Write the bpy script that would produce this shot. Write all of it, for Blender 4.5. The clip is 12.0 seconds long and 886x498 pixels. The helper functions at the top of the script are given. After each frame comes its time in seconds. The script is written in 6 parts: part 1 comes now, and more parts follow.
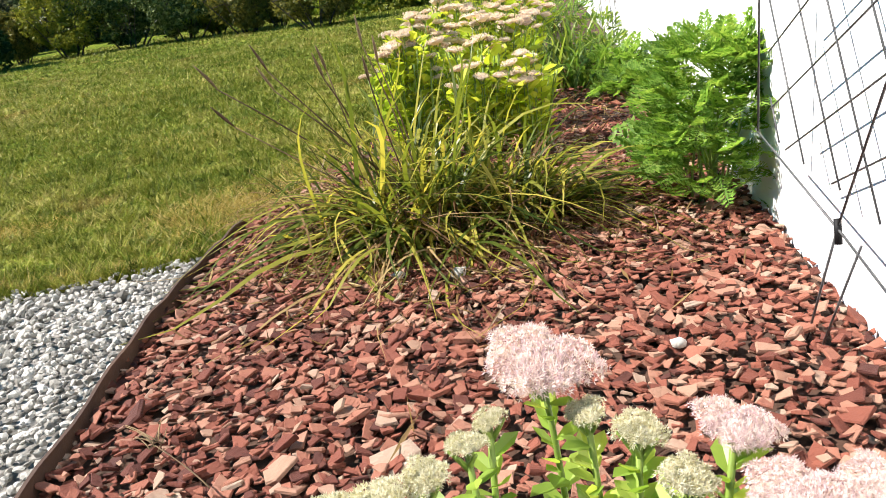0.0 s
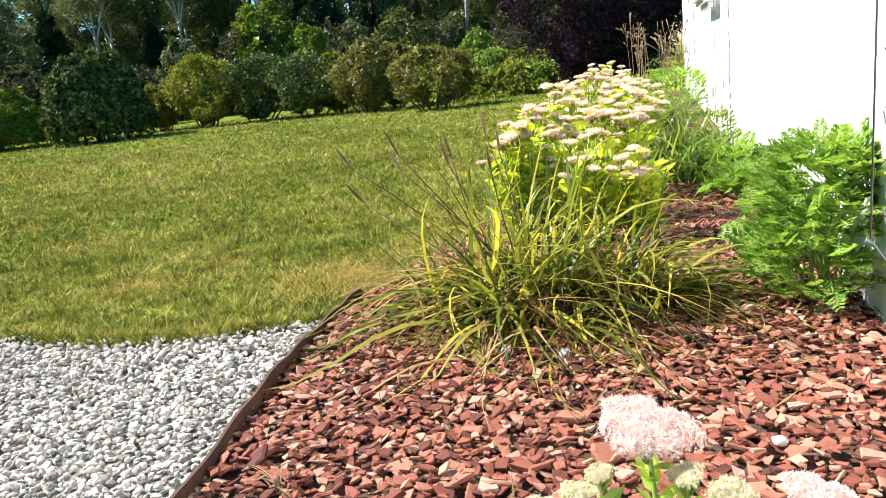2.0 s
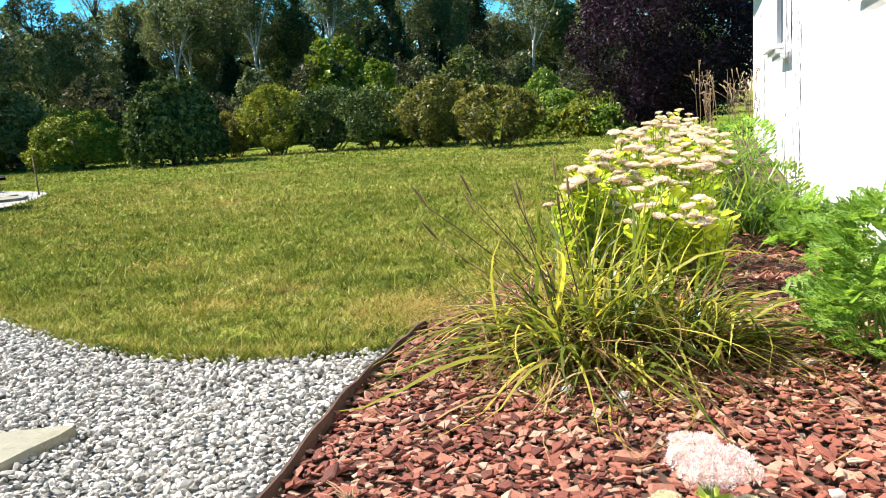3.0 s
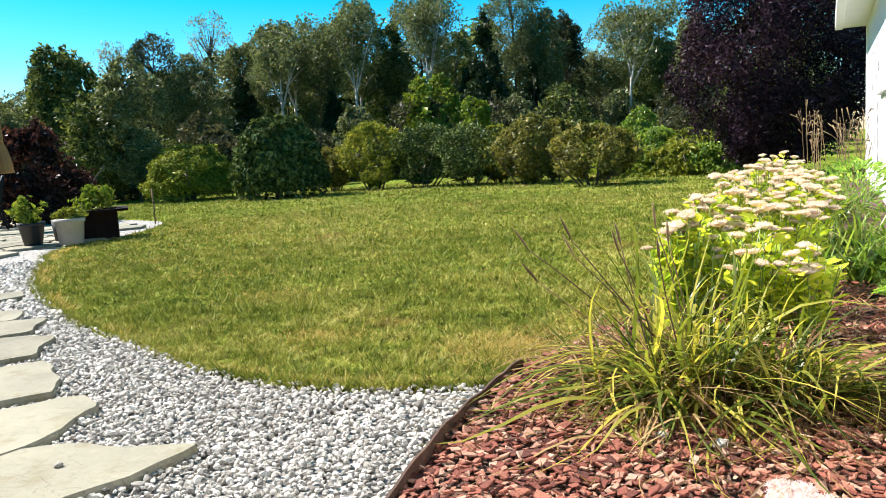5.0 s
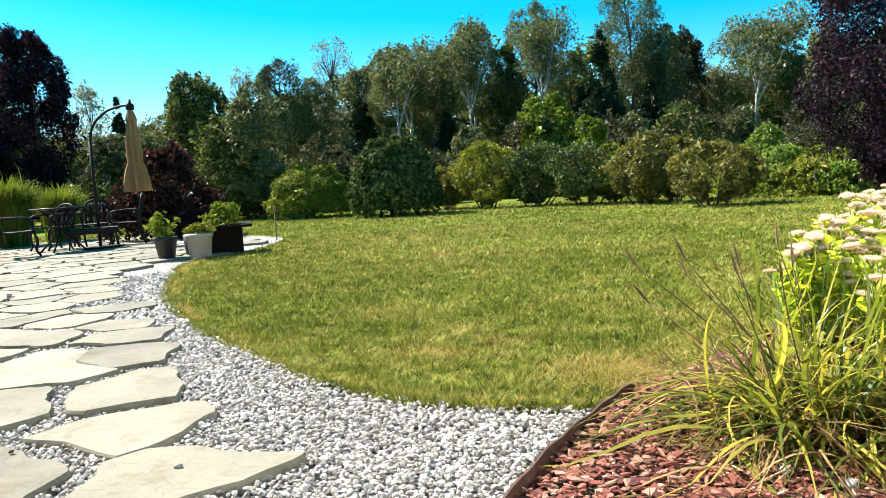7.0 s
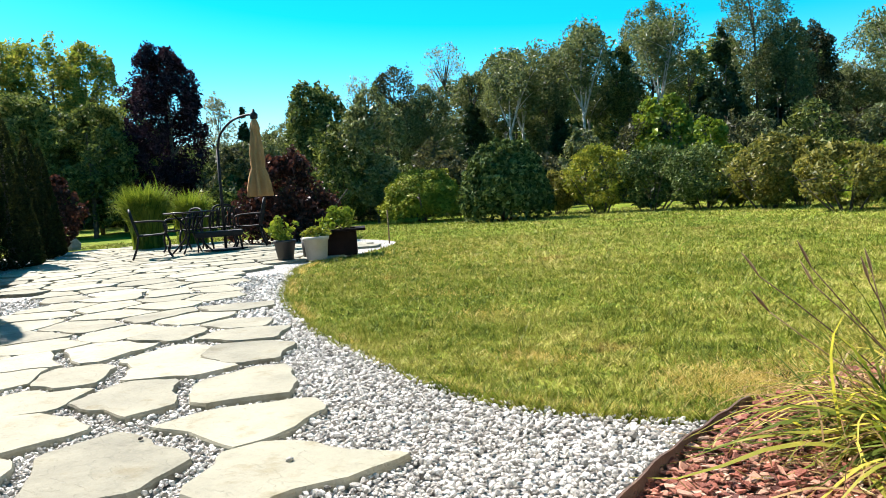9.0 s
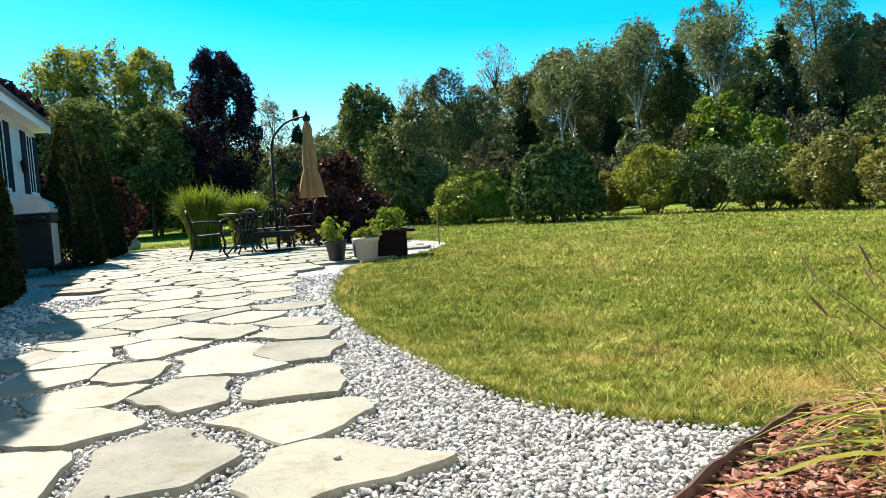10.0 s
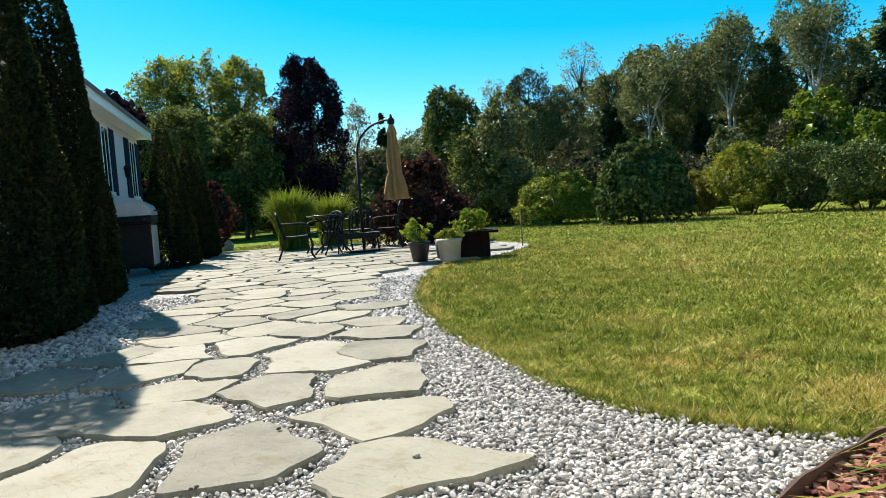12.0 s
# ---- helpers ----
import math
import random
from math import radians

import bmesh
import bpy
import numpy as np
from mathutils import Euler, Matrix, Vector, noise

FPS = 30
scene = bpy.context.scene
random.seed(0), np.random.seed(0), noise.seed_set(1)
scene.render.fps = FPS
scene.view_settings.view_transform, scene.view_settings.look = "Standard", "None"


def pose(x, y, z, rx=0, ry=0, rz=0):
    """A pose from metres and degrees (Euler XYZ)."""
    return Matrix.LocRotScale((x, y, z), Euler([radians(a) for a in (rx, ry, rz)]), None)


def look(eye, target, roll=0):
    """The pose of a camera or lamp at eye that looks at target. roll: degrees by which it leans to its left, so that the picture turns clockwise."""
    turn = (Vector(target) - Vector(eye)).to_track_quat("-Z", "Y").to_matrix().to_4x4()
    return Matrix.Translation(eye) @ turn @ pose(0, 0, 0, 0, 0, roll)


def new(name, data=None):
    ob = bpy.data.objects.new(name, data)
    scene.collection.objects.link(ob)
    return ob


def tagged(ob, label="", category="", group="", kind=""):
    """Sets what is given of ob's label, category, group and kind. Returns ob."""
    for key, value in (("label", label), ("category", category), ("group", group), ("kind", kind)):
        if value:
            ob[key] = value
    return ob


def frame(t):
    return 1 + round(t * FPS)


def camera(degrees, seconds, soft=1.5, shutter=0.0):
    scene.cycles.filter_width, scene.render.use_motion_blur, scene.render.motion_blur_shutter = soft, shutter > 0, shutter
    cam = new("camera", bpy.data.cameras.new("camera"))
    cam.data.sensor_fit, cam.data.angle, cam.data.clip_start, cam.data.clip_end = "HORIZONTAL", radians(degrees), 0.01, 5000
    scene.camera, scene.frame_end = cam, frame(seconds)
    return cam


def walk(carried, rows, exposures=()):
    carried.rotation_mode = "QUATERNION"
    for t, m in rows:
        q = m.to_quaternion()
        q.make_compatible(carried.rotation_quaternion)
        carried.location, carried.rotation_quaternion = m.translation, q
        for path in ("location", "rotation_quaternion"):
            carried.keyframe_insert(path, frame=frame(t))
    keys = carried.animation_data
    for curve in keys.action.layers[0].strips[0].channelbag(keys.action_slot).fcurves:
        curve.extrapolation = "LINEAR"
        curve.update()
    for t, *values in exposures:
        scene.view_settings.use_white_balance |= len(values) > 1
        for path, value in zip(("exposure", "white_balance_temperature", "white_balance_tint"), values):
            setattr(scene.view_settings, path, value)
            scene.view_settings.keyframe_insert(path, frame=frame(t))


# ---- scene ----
import itertools

cam = camera(61.0, 12.0, soft=0.5)
PATH = [
    (0, (-0.000, 0.014, 0.752), (0.059, 4.703, -0.982), -8.81),
    (0.5, (-0.005, -0.003, 0.757), (-0.106, 4.744, -0.810), -8.29),
    (1, (-0.011, -0.028, 0.765), (-0.228, 4.752, -0.687), -7.93),
    (1.5, (-0.018, -0.060, 0.774), (-0.385, 4.760, -0.504), -7.30),
    (2, (-0.028, -0.099, 0.787), (-0.550, 4.740, -0.359), -6.50),
    (2.5, (-0.039, -0.145, 0.801), (-0.755, 4.703, -0.192), -5.36),
    (3, (-0.053, -0.199, 0.818), (-0.924, 4.644, -0.069), -4.29),
    (5, (-0.061, -0.293, 0.852), (-1.511, 4.452, 0.236), -3.78),
    (5.5, (-0.058, -0.290, 0.850), (-1.665, 4.412, 0.291), -3.71),
    (6, (-0.056, -0.286, 0.848), (-1.838, 4.358, 0.339), -3.58),
    (6.5, (-0.053, -0.282, 0.847), (-1.995, 4.301, 0.373), -3.59),
    (7, (-0.051, -0.278, 0.845), (-2.190, 4.220, 0.403), -3.71),
    (9, (-0.041, -0.263, 0.838), (-2.820, 3.877, 0.475), -3.91),
    (9.5, (-0.039, -0.259, 0.837), (-2.967, 3.779, 0.490), -3.88),
    (10, (-0.036, -0.255, 0.835), (-3.086, 3.693, 0.503), -3.96),
    (10.5, (-0.034, -0.251, 0.833), (-3.217, 3.592, 0.517), -4.05),
    (11, (-0.032, -0.247, 0.832), (-3.335, 3.494, 0.530), -4.09),
    (11.5, (-0.029, -0.243, 0.830), (-3.436, 3.405, 0.539), -4.19),
    (12, (-0.027, -0.240, 0.828), (-3.499, 3.347, 0.546), -4.29),
]
EXPOSURES = [(0, 1.24, 6500, 14), (0.6, 1.50, 6500, 14), (1.5, 1.60, 6500, 14), (3.0, 1.62, 6500, 14), (5.5, 1.56, 6500, 14), (7.0, 1.7, 6500, 14), (9.5, 1.76, 6500, 14), (12.0, 1.32, 6500, 14)]
walk(cam, [(t, look(eye, target, roll)) for t, eye, target, roll in PATH], EXPOSURES)

# ---- world and sun ----
SUN_AZ, SUN_EL = radians(80), radians(47)      # the sun stands to the left of +y
world = bpy.data.worlds.new("sky")
scene.world = world
world.use_nodes = True
wn = world.node_tree.nodes
sky = wn.new("ShaderNodeTexSky")
sky.sky_type = "NISHITA"
sky.sun_disc = False
sky.sun_elevation = SUN_EL
sky.sun_rotation = -SUN_AZ
sky.altitude, sky.air_density, sky.dust_density, sky.ozone_density = 200, 1.0, 0.4, 3.0
wn["Background"].inputs["Strength"].default_value = 0.066
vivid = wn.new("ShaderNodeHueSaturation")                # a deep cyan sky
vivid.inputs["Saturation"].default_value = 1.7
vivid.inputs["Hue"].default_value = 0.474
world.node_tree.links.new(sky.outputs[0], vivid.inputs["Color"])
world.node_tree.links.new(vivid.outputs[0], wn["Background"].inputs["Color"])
sun = new("sun", bpy.data.lights.new("sun", "SUN"))
sun.data.energy, sun.data.angle, sun.data.color = 5.0, radians(0.5), (1.0, 0.95, 0.86)
to_sun = Vector((-math.sin(SUN_AZ) * math.cos(SUN_EL), math.cos(SUN_AZ) * math.cos(SUN_EL), math.sin(SUN_EL)))
sun.matrix_world = look(to_sun * 50, (0, 0, 0))

rng = np.random.default_rng(7)


# ---- materials ----
def material(name):
    m = bpy.data.materials.new(name)
    m.use_nodes = True
    nt = m.node_tree
    nt.nodes.clear()
    out = nt.nodes.new("ShaderNodeOutputMaterial")
    return m, nt, out


def node(nt, kind, **values):
    n = nt.nodes.new(kind)
    for key, value in values.items():
        n.inputs[key].default_value = value
    return n


def ramp(nt, fac, stops):
    r = nt.nodes.new("ShaderNodeValToRGB")
    els = r.color_ramp.elements
    while len(els) < len(stops):
        els.new(0.5)
    for e, (p, c) in zip(els, stops):
        e.position, e.color = p, (*c, 1)
    nt.links.new(fac, r.inputs[0])
    return r.outputs[0]


def math_node(nt, op, a, b):
    n = nt.nodes.new("ShaderNodeMath")
    n.operation = op
    for i, v in enumerate((a, b)):
        if isinstance(v, (int, float)):
            n.inputs[i].default_value = v
        else:
            nt.links.new(v, n.inputs[i])
    return n.outputs[0]


def mix_col(nt, fac, a, b, blend="MIX"):
    n = nt.nodes.new("ShaderNodeMix")
    n.data_type, n.blend_type = "RGBA", blend
    for sock, v in ((n.inputs[0], fac), (n.inputs[6], a), (n.inputs[7], b)):
        if isinstance(v, (int, float)):
            sock.default_value = v
        elif isinstance(v, tuple):
            sock.default_value = (*v, 1)
        else:
            nt.links.new(v, sock)
    return n.outputs[2]


def coords(nt, world_space=False):
    if world_space:
        return nt.nodes.new("ShaderNodeNewGeometry").outputs["Position"]
    return nt.nodes.new("ShaderNodeTexCoord").outputs["Object"]


def noise_tex(nt, vec, scale, detail=4.0, rough=0.6):
    n = node(nt, "ShaderNodeTexNoise", Scale=scale, Detail=detail, Roughness=rough)
    nt.links.new(vec, n.inputs["Vector"])
    return n.outputs["Fac"]


def any_random(nt):
    """A random number for each object and each loose piece of a mesh."""
    a = nt.nodes.new("ShaderNodeObjectInfo").outputs["Random"]
    b = nt.nodes.new("ShaderNodeNewGeometry").outputs["Random Per Island"]
    return math_node(nt, "FRACT", math_node(nt, "ADD", a, b), 0.0)


def surface(name, stops, scale=8.0, rough=0.6, metal=0.0, bump=0.2, bump_scale=60.0, world_space=False, per_piece=0.0, spec=0.5):
    """A rough solid: colour from noise at two scales, relief from a finer one."""
    m, nt, out = material(name)
    vec = coords(nt, world_space)
    big, fine = noise_tex(nt, vec, scale), noise_tex(nt, vec, bump_scale, 6.0, 0.7)
    fac = math_node(nt, "ADD", math_node(nt, "MULTIPLY", big, 0.7), math_node(nt, "MULTIPLY", fine, 0.3))
    if per_piece:
        fac = math_node(nt, "ADD", math_node(nt, "MULTIPLY", fac, 1 - per_piece), math_node(nt, "MULTIPLY", any_random(nt), per_piece))
    b = node(nt, "ShaderNodeBsdfPrincipled", Roughness=rough, Metallic=metal)
    b.inputs["Specular IOR Level"].default_value = spec
    nt.links.new(ramp(nt, fac, stops), b.inputs["Base Color"])
    bp = node(nt, "ShaderNodeBump", Strength=bump, Distance=0.01)
    nt.links.new(fine, bp.inputs["Height"])
    nt.links.new(bp.outputs[0], b.inputs["Normal"])
    nt.links.new(b.outputs[0], out.inputs[0])
    return m


def foliage(name, dark, mid, light, through_light=0.35, gloss=0.12, rough=0.4, patch=0.8):
    """Leaves: each one its own tint, patches over the crown, some light passing through."""
    m, nt, out = material(name)
    rnd = any_random(nt)
    big = noise_tex(nt, coords(nt, True), patch, 2.0)
    fac = math_node(nt, "ADD", math_node(nt, "MULTIPLY", rnd, 0.6), math_node(nt, "MULTIPLY", big, 0.4))
    col = ramp(nt, fac, [(0.15, dark), (0.5, mid), (0.85, light)])
    d = node(nt, "ShaderNodeBsdfDiffuse")
    tr = node(nt, "ShaderNodeBsdfTranslucent")
    g = node(nt, "ShaderNodeBsdfGlossy", Roughness=rough)
    warm = mix_col(nt, 0.5, col, (1.0, 0.9, 0.25), "MULTIPLY")
    bright = mix_col(nt, 1.0, warm, (2.2, 2.2, 2.0), "MULTIPLY")
    nt.links.new(col, d.inputs[0])
    nt.links.new(bright, tr.inputs[0])
    a = node(nt, "ShaderNodeMixShader", Fac=through_light)
    nt.links.new(d.outputs[0], a.inputs[1])
    nt.links.new(tr.outputs[0], a.inputs[2])
    b = node(nt, "ShaderNodeMixShader", Fac=gloss * 0.22)
    nt.links.new(a.outputs[0], b.inputs[1])
    nt.links.new(g.outputs[0], b.inputs[2])
    nt.links.new(b.outputs[0], out.inputs[0])
    return m


M = {}
M["white_paint"] = surface("white_paint", [(0.3, (0.74, 0.75, 0.77)), (0.7, (0.82, 0.82, 0.82))], 3, 0.45, bump=0.05)
M["siding"] = surface("siding", [(0.3, (0.60, 0.61, 0.63)), (0.7, (0.68, 0.69, 0.70))], 2, 0.5, bump=0.06, world_space=True)
M["roof"] = surface("roof", [(0.3, (0.10, 0.10, 0.11)), (0.7, (0.2, 0.19, 0.18))], 5, 0.9, bump=0.5)
M["dark_shutter"] = surface("dark_shutter", [(0.3, (0.010, 0.012, 0.022)), (0.7, (0.020, 0.022, 0.034))], 5, 0.85, spec=0.08)
M["bare_steel"] = surface("bare_steel", [(0.3, (0.42, 0.42, 0.42)), (0.7, (0.55, 0.55, 0.54))], 6, 0.4, 0.5, 0.05)
M["black_metal"] = surface("black_metal", [(0.3, (0.006, 0.006, 0.007)), (0.7, (0.014, 0.014, 0.015))], 12, 0.6, 0.0, 0.1, spec=0.2)
M["black_enamel"] = surface("black_enamel", [(0.3, (0.01, 0.01, 0.012)), (0.7, (0.02, 0.02, 0.022))], 12, 0.25, 0.0, 0.05)
M["trellis_wire"] = surface("trellis_wire", [(0.3, (0.05, 0.05, 0.055)), (0.7, (0.12, 0.12, 0.12))], 20, 0.45, 0.3, 0.2)
M["rust"] = surface("rust", [(0.25, (0.022, 0.011, 0.007)), (0.55, (0.06, 0.028, 0.015)), (0.8, (0.13, 0.07, 0.04))], 9, 0.8, 0.0, 0.35, 90)
M["canvas"] = surface("canvas", [(0.3, (0.22, 0.125, 0.045)), (0.7, (0.32, 0.19, 0.075))], 6, 0.9, bump=0.3, bump_scale=200)
M["bark"] = surface("bark", [(0.3, (0.03, 0.025, 0.02)), (0.7, (0.11, 0.09, 0.07))], 5, 0.95, bump=0.8, bump_scale=30)
M["birch_bark"] = surface("birch_bark", [(0.30, (0.06, 0.055, 0.05)), (0.46, (0.32, 0.30, 0.27)), (0.8, (0.52, 0.50, 0.46))], 4, 0.8, bump=0.3)
M["dry_stem"] = surface("dry_stem", [(0.3, (0.09, 0.055, 0.025)), (0.7, (0.23, 0.16, 0.08))], 12, 0.9, bump=0.2, per_piece=0.6)
M["green_stem"] = surface("green_stem", [(0.3, (0.13, 0.21, 0.03)), (0.7, (0.24, 0.32, 0.06))], 12, 0.5, bump=0.1, per_piece=0.4)
M["chip"] = surface("chip", [(0.05, (0.053, 0.018, 0.014)), (0.24, (0.150, 0.044, 0.028)), (0.48, (0.25, 0.080, 0.050)), (0.67, (0.31, 0.130, 0.084)), (0.85, (0.36, 0.215, 0.148)), (0.98, (0.44, 0.39, 0.31))], 25, 0.75, bump=0.7, bump_scale=110, world_space=True, per_piece=0.8, spec=0.3)
M["pebble"] = surface("pebble", [(0.05, (0.10, 0.095, 0.085)), (0.25, (0.26, 0.245, 0.215)), (0.50, (0.44, 0.42, 0.375)), (0.95, (0.66, 0.63, 0.575))], 30, 0.6, bump=0.6, bump_scale=160, world_space=True, per_piece=0.75, spec=0.25)
M["soil"] = surface("soil", [(0.3, (0.035, 0.02, 0.012)), (0.7, (0.11, 0.05, 0.03))], 18, 0.95, bump=0.8, bump_scale=70, world_space=True)
M["black_pot"] = surface("black_pot", [(0.3, (0.012, 0.012, 0.013)), (0.7, (0.025, 0.025, 0.026))], 9, 0.5)
M["stone_pot"] = surface("stone_pot", [(0.3, (0.30, 0.28, 0.24)), (0.7, (0.38, 0.36, 0.32))], 9, 0.8, bump=0.2)
M["dark_wood"] = surface("dark_wood", [(0.3, (0.008, 0.004, 0.004)), (0.7, (0.018, 0.010, 0.009))], 9, 0.8, bump=0.3, spec=0.1)
M["sage_flower"] = foliage("sage_flower", (0.42, 0.30, 0.35), (0.59, 0.49, 0.53), (0.68, 0.62, 0.63), 0.25, 0.02, patch=30)
M["cream_flower"] = foliage("cream_flower", (0.36, 0.35, 0.24), (0.50, 0.48, 0.38), (0.62, 0.60, 0.53), 0.25, 0.02, patch=30)
M["white_flower"] = foliage("white_flower", (0.42, 0.32, 0.29), (0.57, 0.48, 0.44), (0.68, 0.62, 0.58), 0.3, 0.02, patch=12)
M["sedum_leaf"] = foliage("sedum_leaf", (0.17, 0.26, 0.022), (0.31, 0.39, 0.035), (0.46, 0.48, 0.07), 0.42, 0.06, 0.5, patch=3)
M["near_leaf"] = foliage("near_leaf", (0.12, 0.21, 0.03), (0.22, 0.33, 0.055), (0.36, 0.44, 0.09), 0.4, 0.12, 0.4, patch=14)
M["blade"] = foliage("blade", (0.024, 0.05, 0.010), (0.125, 0.15, 0.022), (0.42, 0.36, 0.07), 0.38, 0.08, 0.35, patch=5)
M["fern"] = foliage("fern", (0.07, 0.15, 0.025), (0.15, 0.27, 0.045), (0.27, 0.37, 0.085), 0.4, 0.06, 0.5, patch=7)
M["bed_green"] = foliage("bed_green", (0.035, 0.085, 0.015), (0.10, 0.17, 0.025), (0.22, 0.27, 0.05), 0.35, 0.12, patch=2)
M["straw"] = foliage("straw", (0.05, 0.025, 0.014), (0.15, 0.09, 0.04), (0.33, 0.24, 0.11), 0.15, 0.05, patch=4)
M["wood_green"] = foliage("wood_green", (0.014, 0.025, 0.008), (0.055, 0.08, 0.024), (0.17, 0.19, 0.065), 0.20, 0.06, patch=0.25)
M["wood_olive"] = foliage("wood_olive", (0.024, 0.036, 0.016), (0.078, 0.10, 0.042), (0.19, 0.205, 0.10), 0.20, 0.1, patch=0.25)
M["lime_green"] = foliage("lime_green", (0.05, 0.085, 0.012), (0.11, 0.16, 0.02), (0.20, 0.23, 0.035), 0.2, 0.06, patch=0.5)
M["wood_dark"] = foliage("wood_dark", (0.012, 0.016, 0.010), (0.038, 0.044, 0.024), (0.10, 0.10, 0.06), 0.2, 0.05, patch=0.4)
M["grey_leaf"] = foliage("grey_leaf", (0.06, 0.07, 0.055), (0.13, 0.145, 0.11), (0.24, 0.25, 0.20), 0.3, 0.1, patch=0.4)
# yellower, brighter leaf green: sunlight on high crowns put into the colour
M["sunlit_top"] = foliage("sunlit_top", (0.045, 0.07, 0.012), (0.115, 0.145, 0.025), (0.235, 0.215, 0.05), 0.36, 0.1, patch=0.35)
M["spruce"] = foliage("spruce", (0.008, 0.018, 0.008), (0.016, 0.032, 0.013), (0.035, 0.055, 0.02), 0.1, 0.08, patch=0.5)
M["purple"] = foliage("purple", (0.007, 0.004, 0.009), (0.017, 0.008, 0.016), (0.050, 0.028, 0.046), 0.14, 0.04, 0.5, patch=0.6)
M["red_leaf"] = foliage("red_leaf", (0.012, 0.006, 0.006), (0.026, 0.010, 0.010), (0.065, 0.026, 0.022), 0.25, 0.1, patch=1)
M["shrub_green"] = foliage("shrub_green", (0.014, 0.026, 0.008), (0.055, 0.085, 0.023), (0.21, 0.25, 0.10), 0.08, 0.05, 0.4, patch=0.9)
M["yew"] = foliage("yew", (0.035, 0.055, 0.008), (0.16, 0.195, 0.020), (0.36, 0.36, 0.05), 0.05, 0.05, patch=0.9)
M["dry_turf"] = foliage("dry_turf", (0.16, 0.12, 0.03), (0.34, 0.26, 0.08), (0.48, 0.40, 0.18), 0.25, 0.02, patch=6)
M["shrub_yellow"] = foliage("shrub_yellow", (0.075, 0.10, 0.014), (0.15, 0.175, 0.025), (0.27, 0.26, 0.045), 0.2, 0.06, patch=0.9)
M["shrub_rust"] = foliage("shrub_rust", (0.045, 0.052, 0.015), (0.115, 0.118, 0.03), (0.23, 0.20, 0.055), 0.2, 0.06, patch=0.9)
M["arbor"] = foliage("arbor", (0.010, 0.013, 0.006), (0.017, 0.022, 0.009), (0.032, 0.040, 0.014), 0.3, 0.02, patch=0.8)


def grass_material():
    """Turf: green tufts with straw-coloured, yellowed and rusty patches laid over the plot."""
    m, nt, out = material("turf")
    pos = coords(nt, True)
    big, mid = noise_tex(nt, pos, 0.32, 3.0), noise_tex(nt, pos, 2.4, 6.0, 0.7)
    tuft, fine = noise_tex(nt, pos, 15, 4.0, 0.65), noise_tex(nt, pos, 70, 5.0, 0.75)
    spread = lambda v: math_node(nt, "MULTIPLY", math_node(nt, "SUBTRACT", v, 0.34), 3.1)
    fac = math_node(nt, "ADD", math_node(nt, "MULTIPLY", spread(mid), 0.36), math_node(nt, "MULTIPLY", spread(big), 0.20))
    fac = math_node(nt, "ADD", fac, math_node(nt, "MULTIPLY", spread(tuft), 0.16))
    fac = math_node(nt, "ADD", fac, math_node(nt, "MULTIPLY", any_random(nt), 0.30))
    col = ramp(nt, fac, [(0.12, (0.045, 0.07, 0.010)), (0.34, (0.135, 0.185, 0.022)), (0.53, (0.25, 0.268, 0.043)), (0.72, (0.40, 0.365, 0.115)), (0.95, (0.50, 0.39, 0.17))])
    rusty = ramp(nt, noise_tex(nt, pos, 1.1, 4.0, 0.6), [(0.60, (0, 0, 0)), (0.71, (1, 1, 1))])
    col = mix_col(nt, math_node(nt, "MULTIPLY", rusty, 0.6), col, (0.40, 0.25, 0.10))
    # shade between tufts and blades, painted into the colour by two multiplied ramps
    tuft_shade = ramp(nt, tuft, [(0.32, (0.22, 0.22, 0.18)), (0.47, (0.92, 0.92, 0.92)), (0.72, (1.2, 1.2, 1.15))])
    col = mix_col(nt, 0.8, col, tuft_shade, "MULTIPLY")
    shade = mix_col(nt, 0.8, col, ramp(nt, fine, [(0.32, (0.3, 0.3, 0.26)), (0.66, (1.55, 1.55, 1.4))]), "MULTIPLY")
    b = node(nt, "ShaderNodeBsdfDiffuse")
    tr = node(nt, "ShaderNodeBsdfTranslucent")
    nt.links.new(shade, b.inputs[0])
    nt.links.new(shade, tr.inputs[0])
    mx = node(nt, "ShaderNodeMixShader", Fac=0.14)
    bp = node(nt, "ShaderNodeBump", Strength=1.0, Distance=0.03)
    nt.links.new(tuft, bp.inputs["Height"])
    nt.links.new(bp.outputs[0], b.inputs["Normal"])
    nt.links.new(b.outputs[0], mx.inputs[1])
    nt.links.new(tr.outputs[0], mx.inputs[2])
    waxy = node(nt, "ShaderNodeBsdfGlossy", Roughness=0.5)
    sheen = node(nt, "ShaderNodeMixShader", Fac=0.012)
    nt.links.new(mx.outputs[0], sheen.inputs[1])
    nt.links.new(waxy.outputs[0], sheen.inputs[2])
    nt.links.new(sheen.outputs[0], out.inputs[0])
    return m


M["grass"] = grass_material()


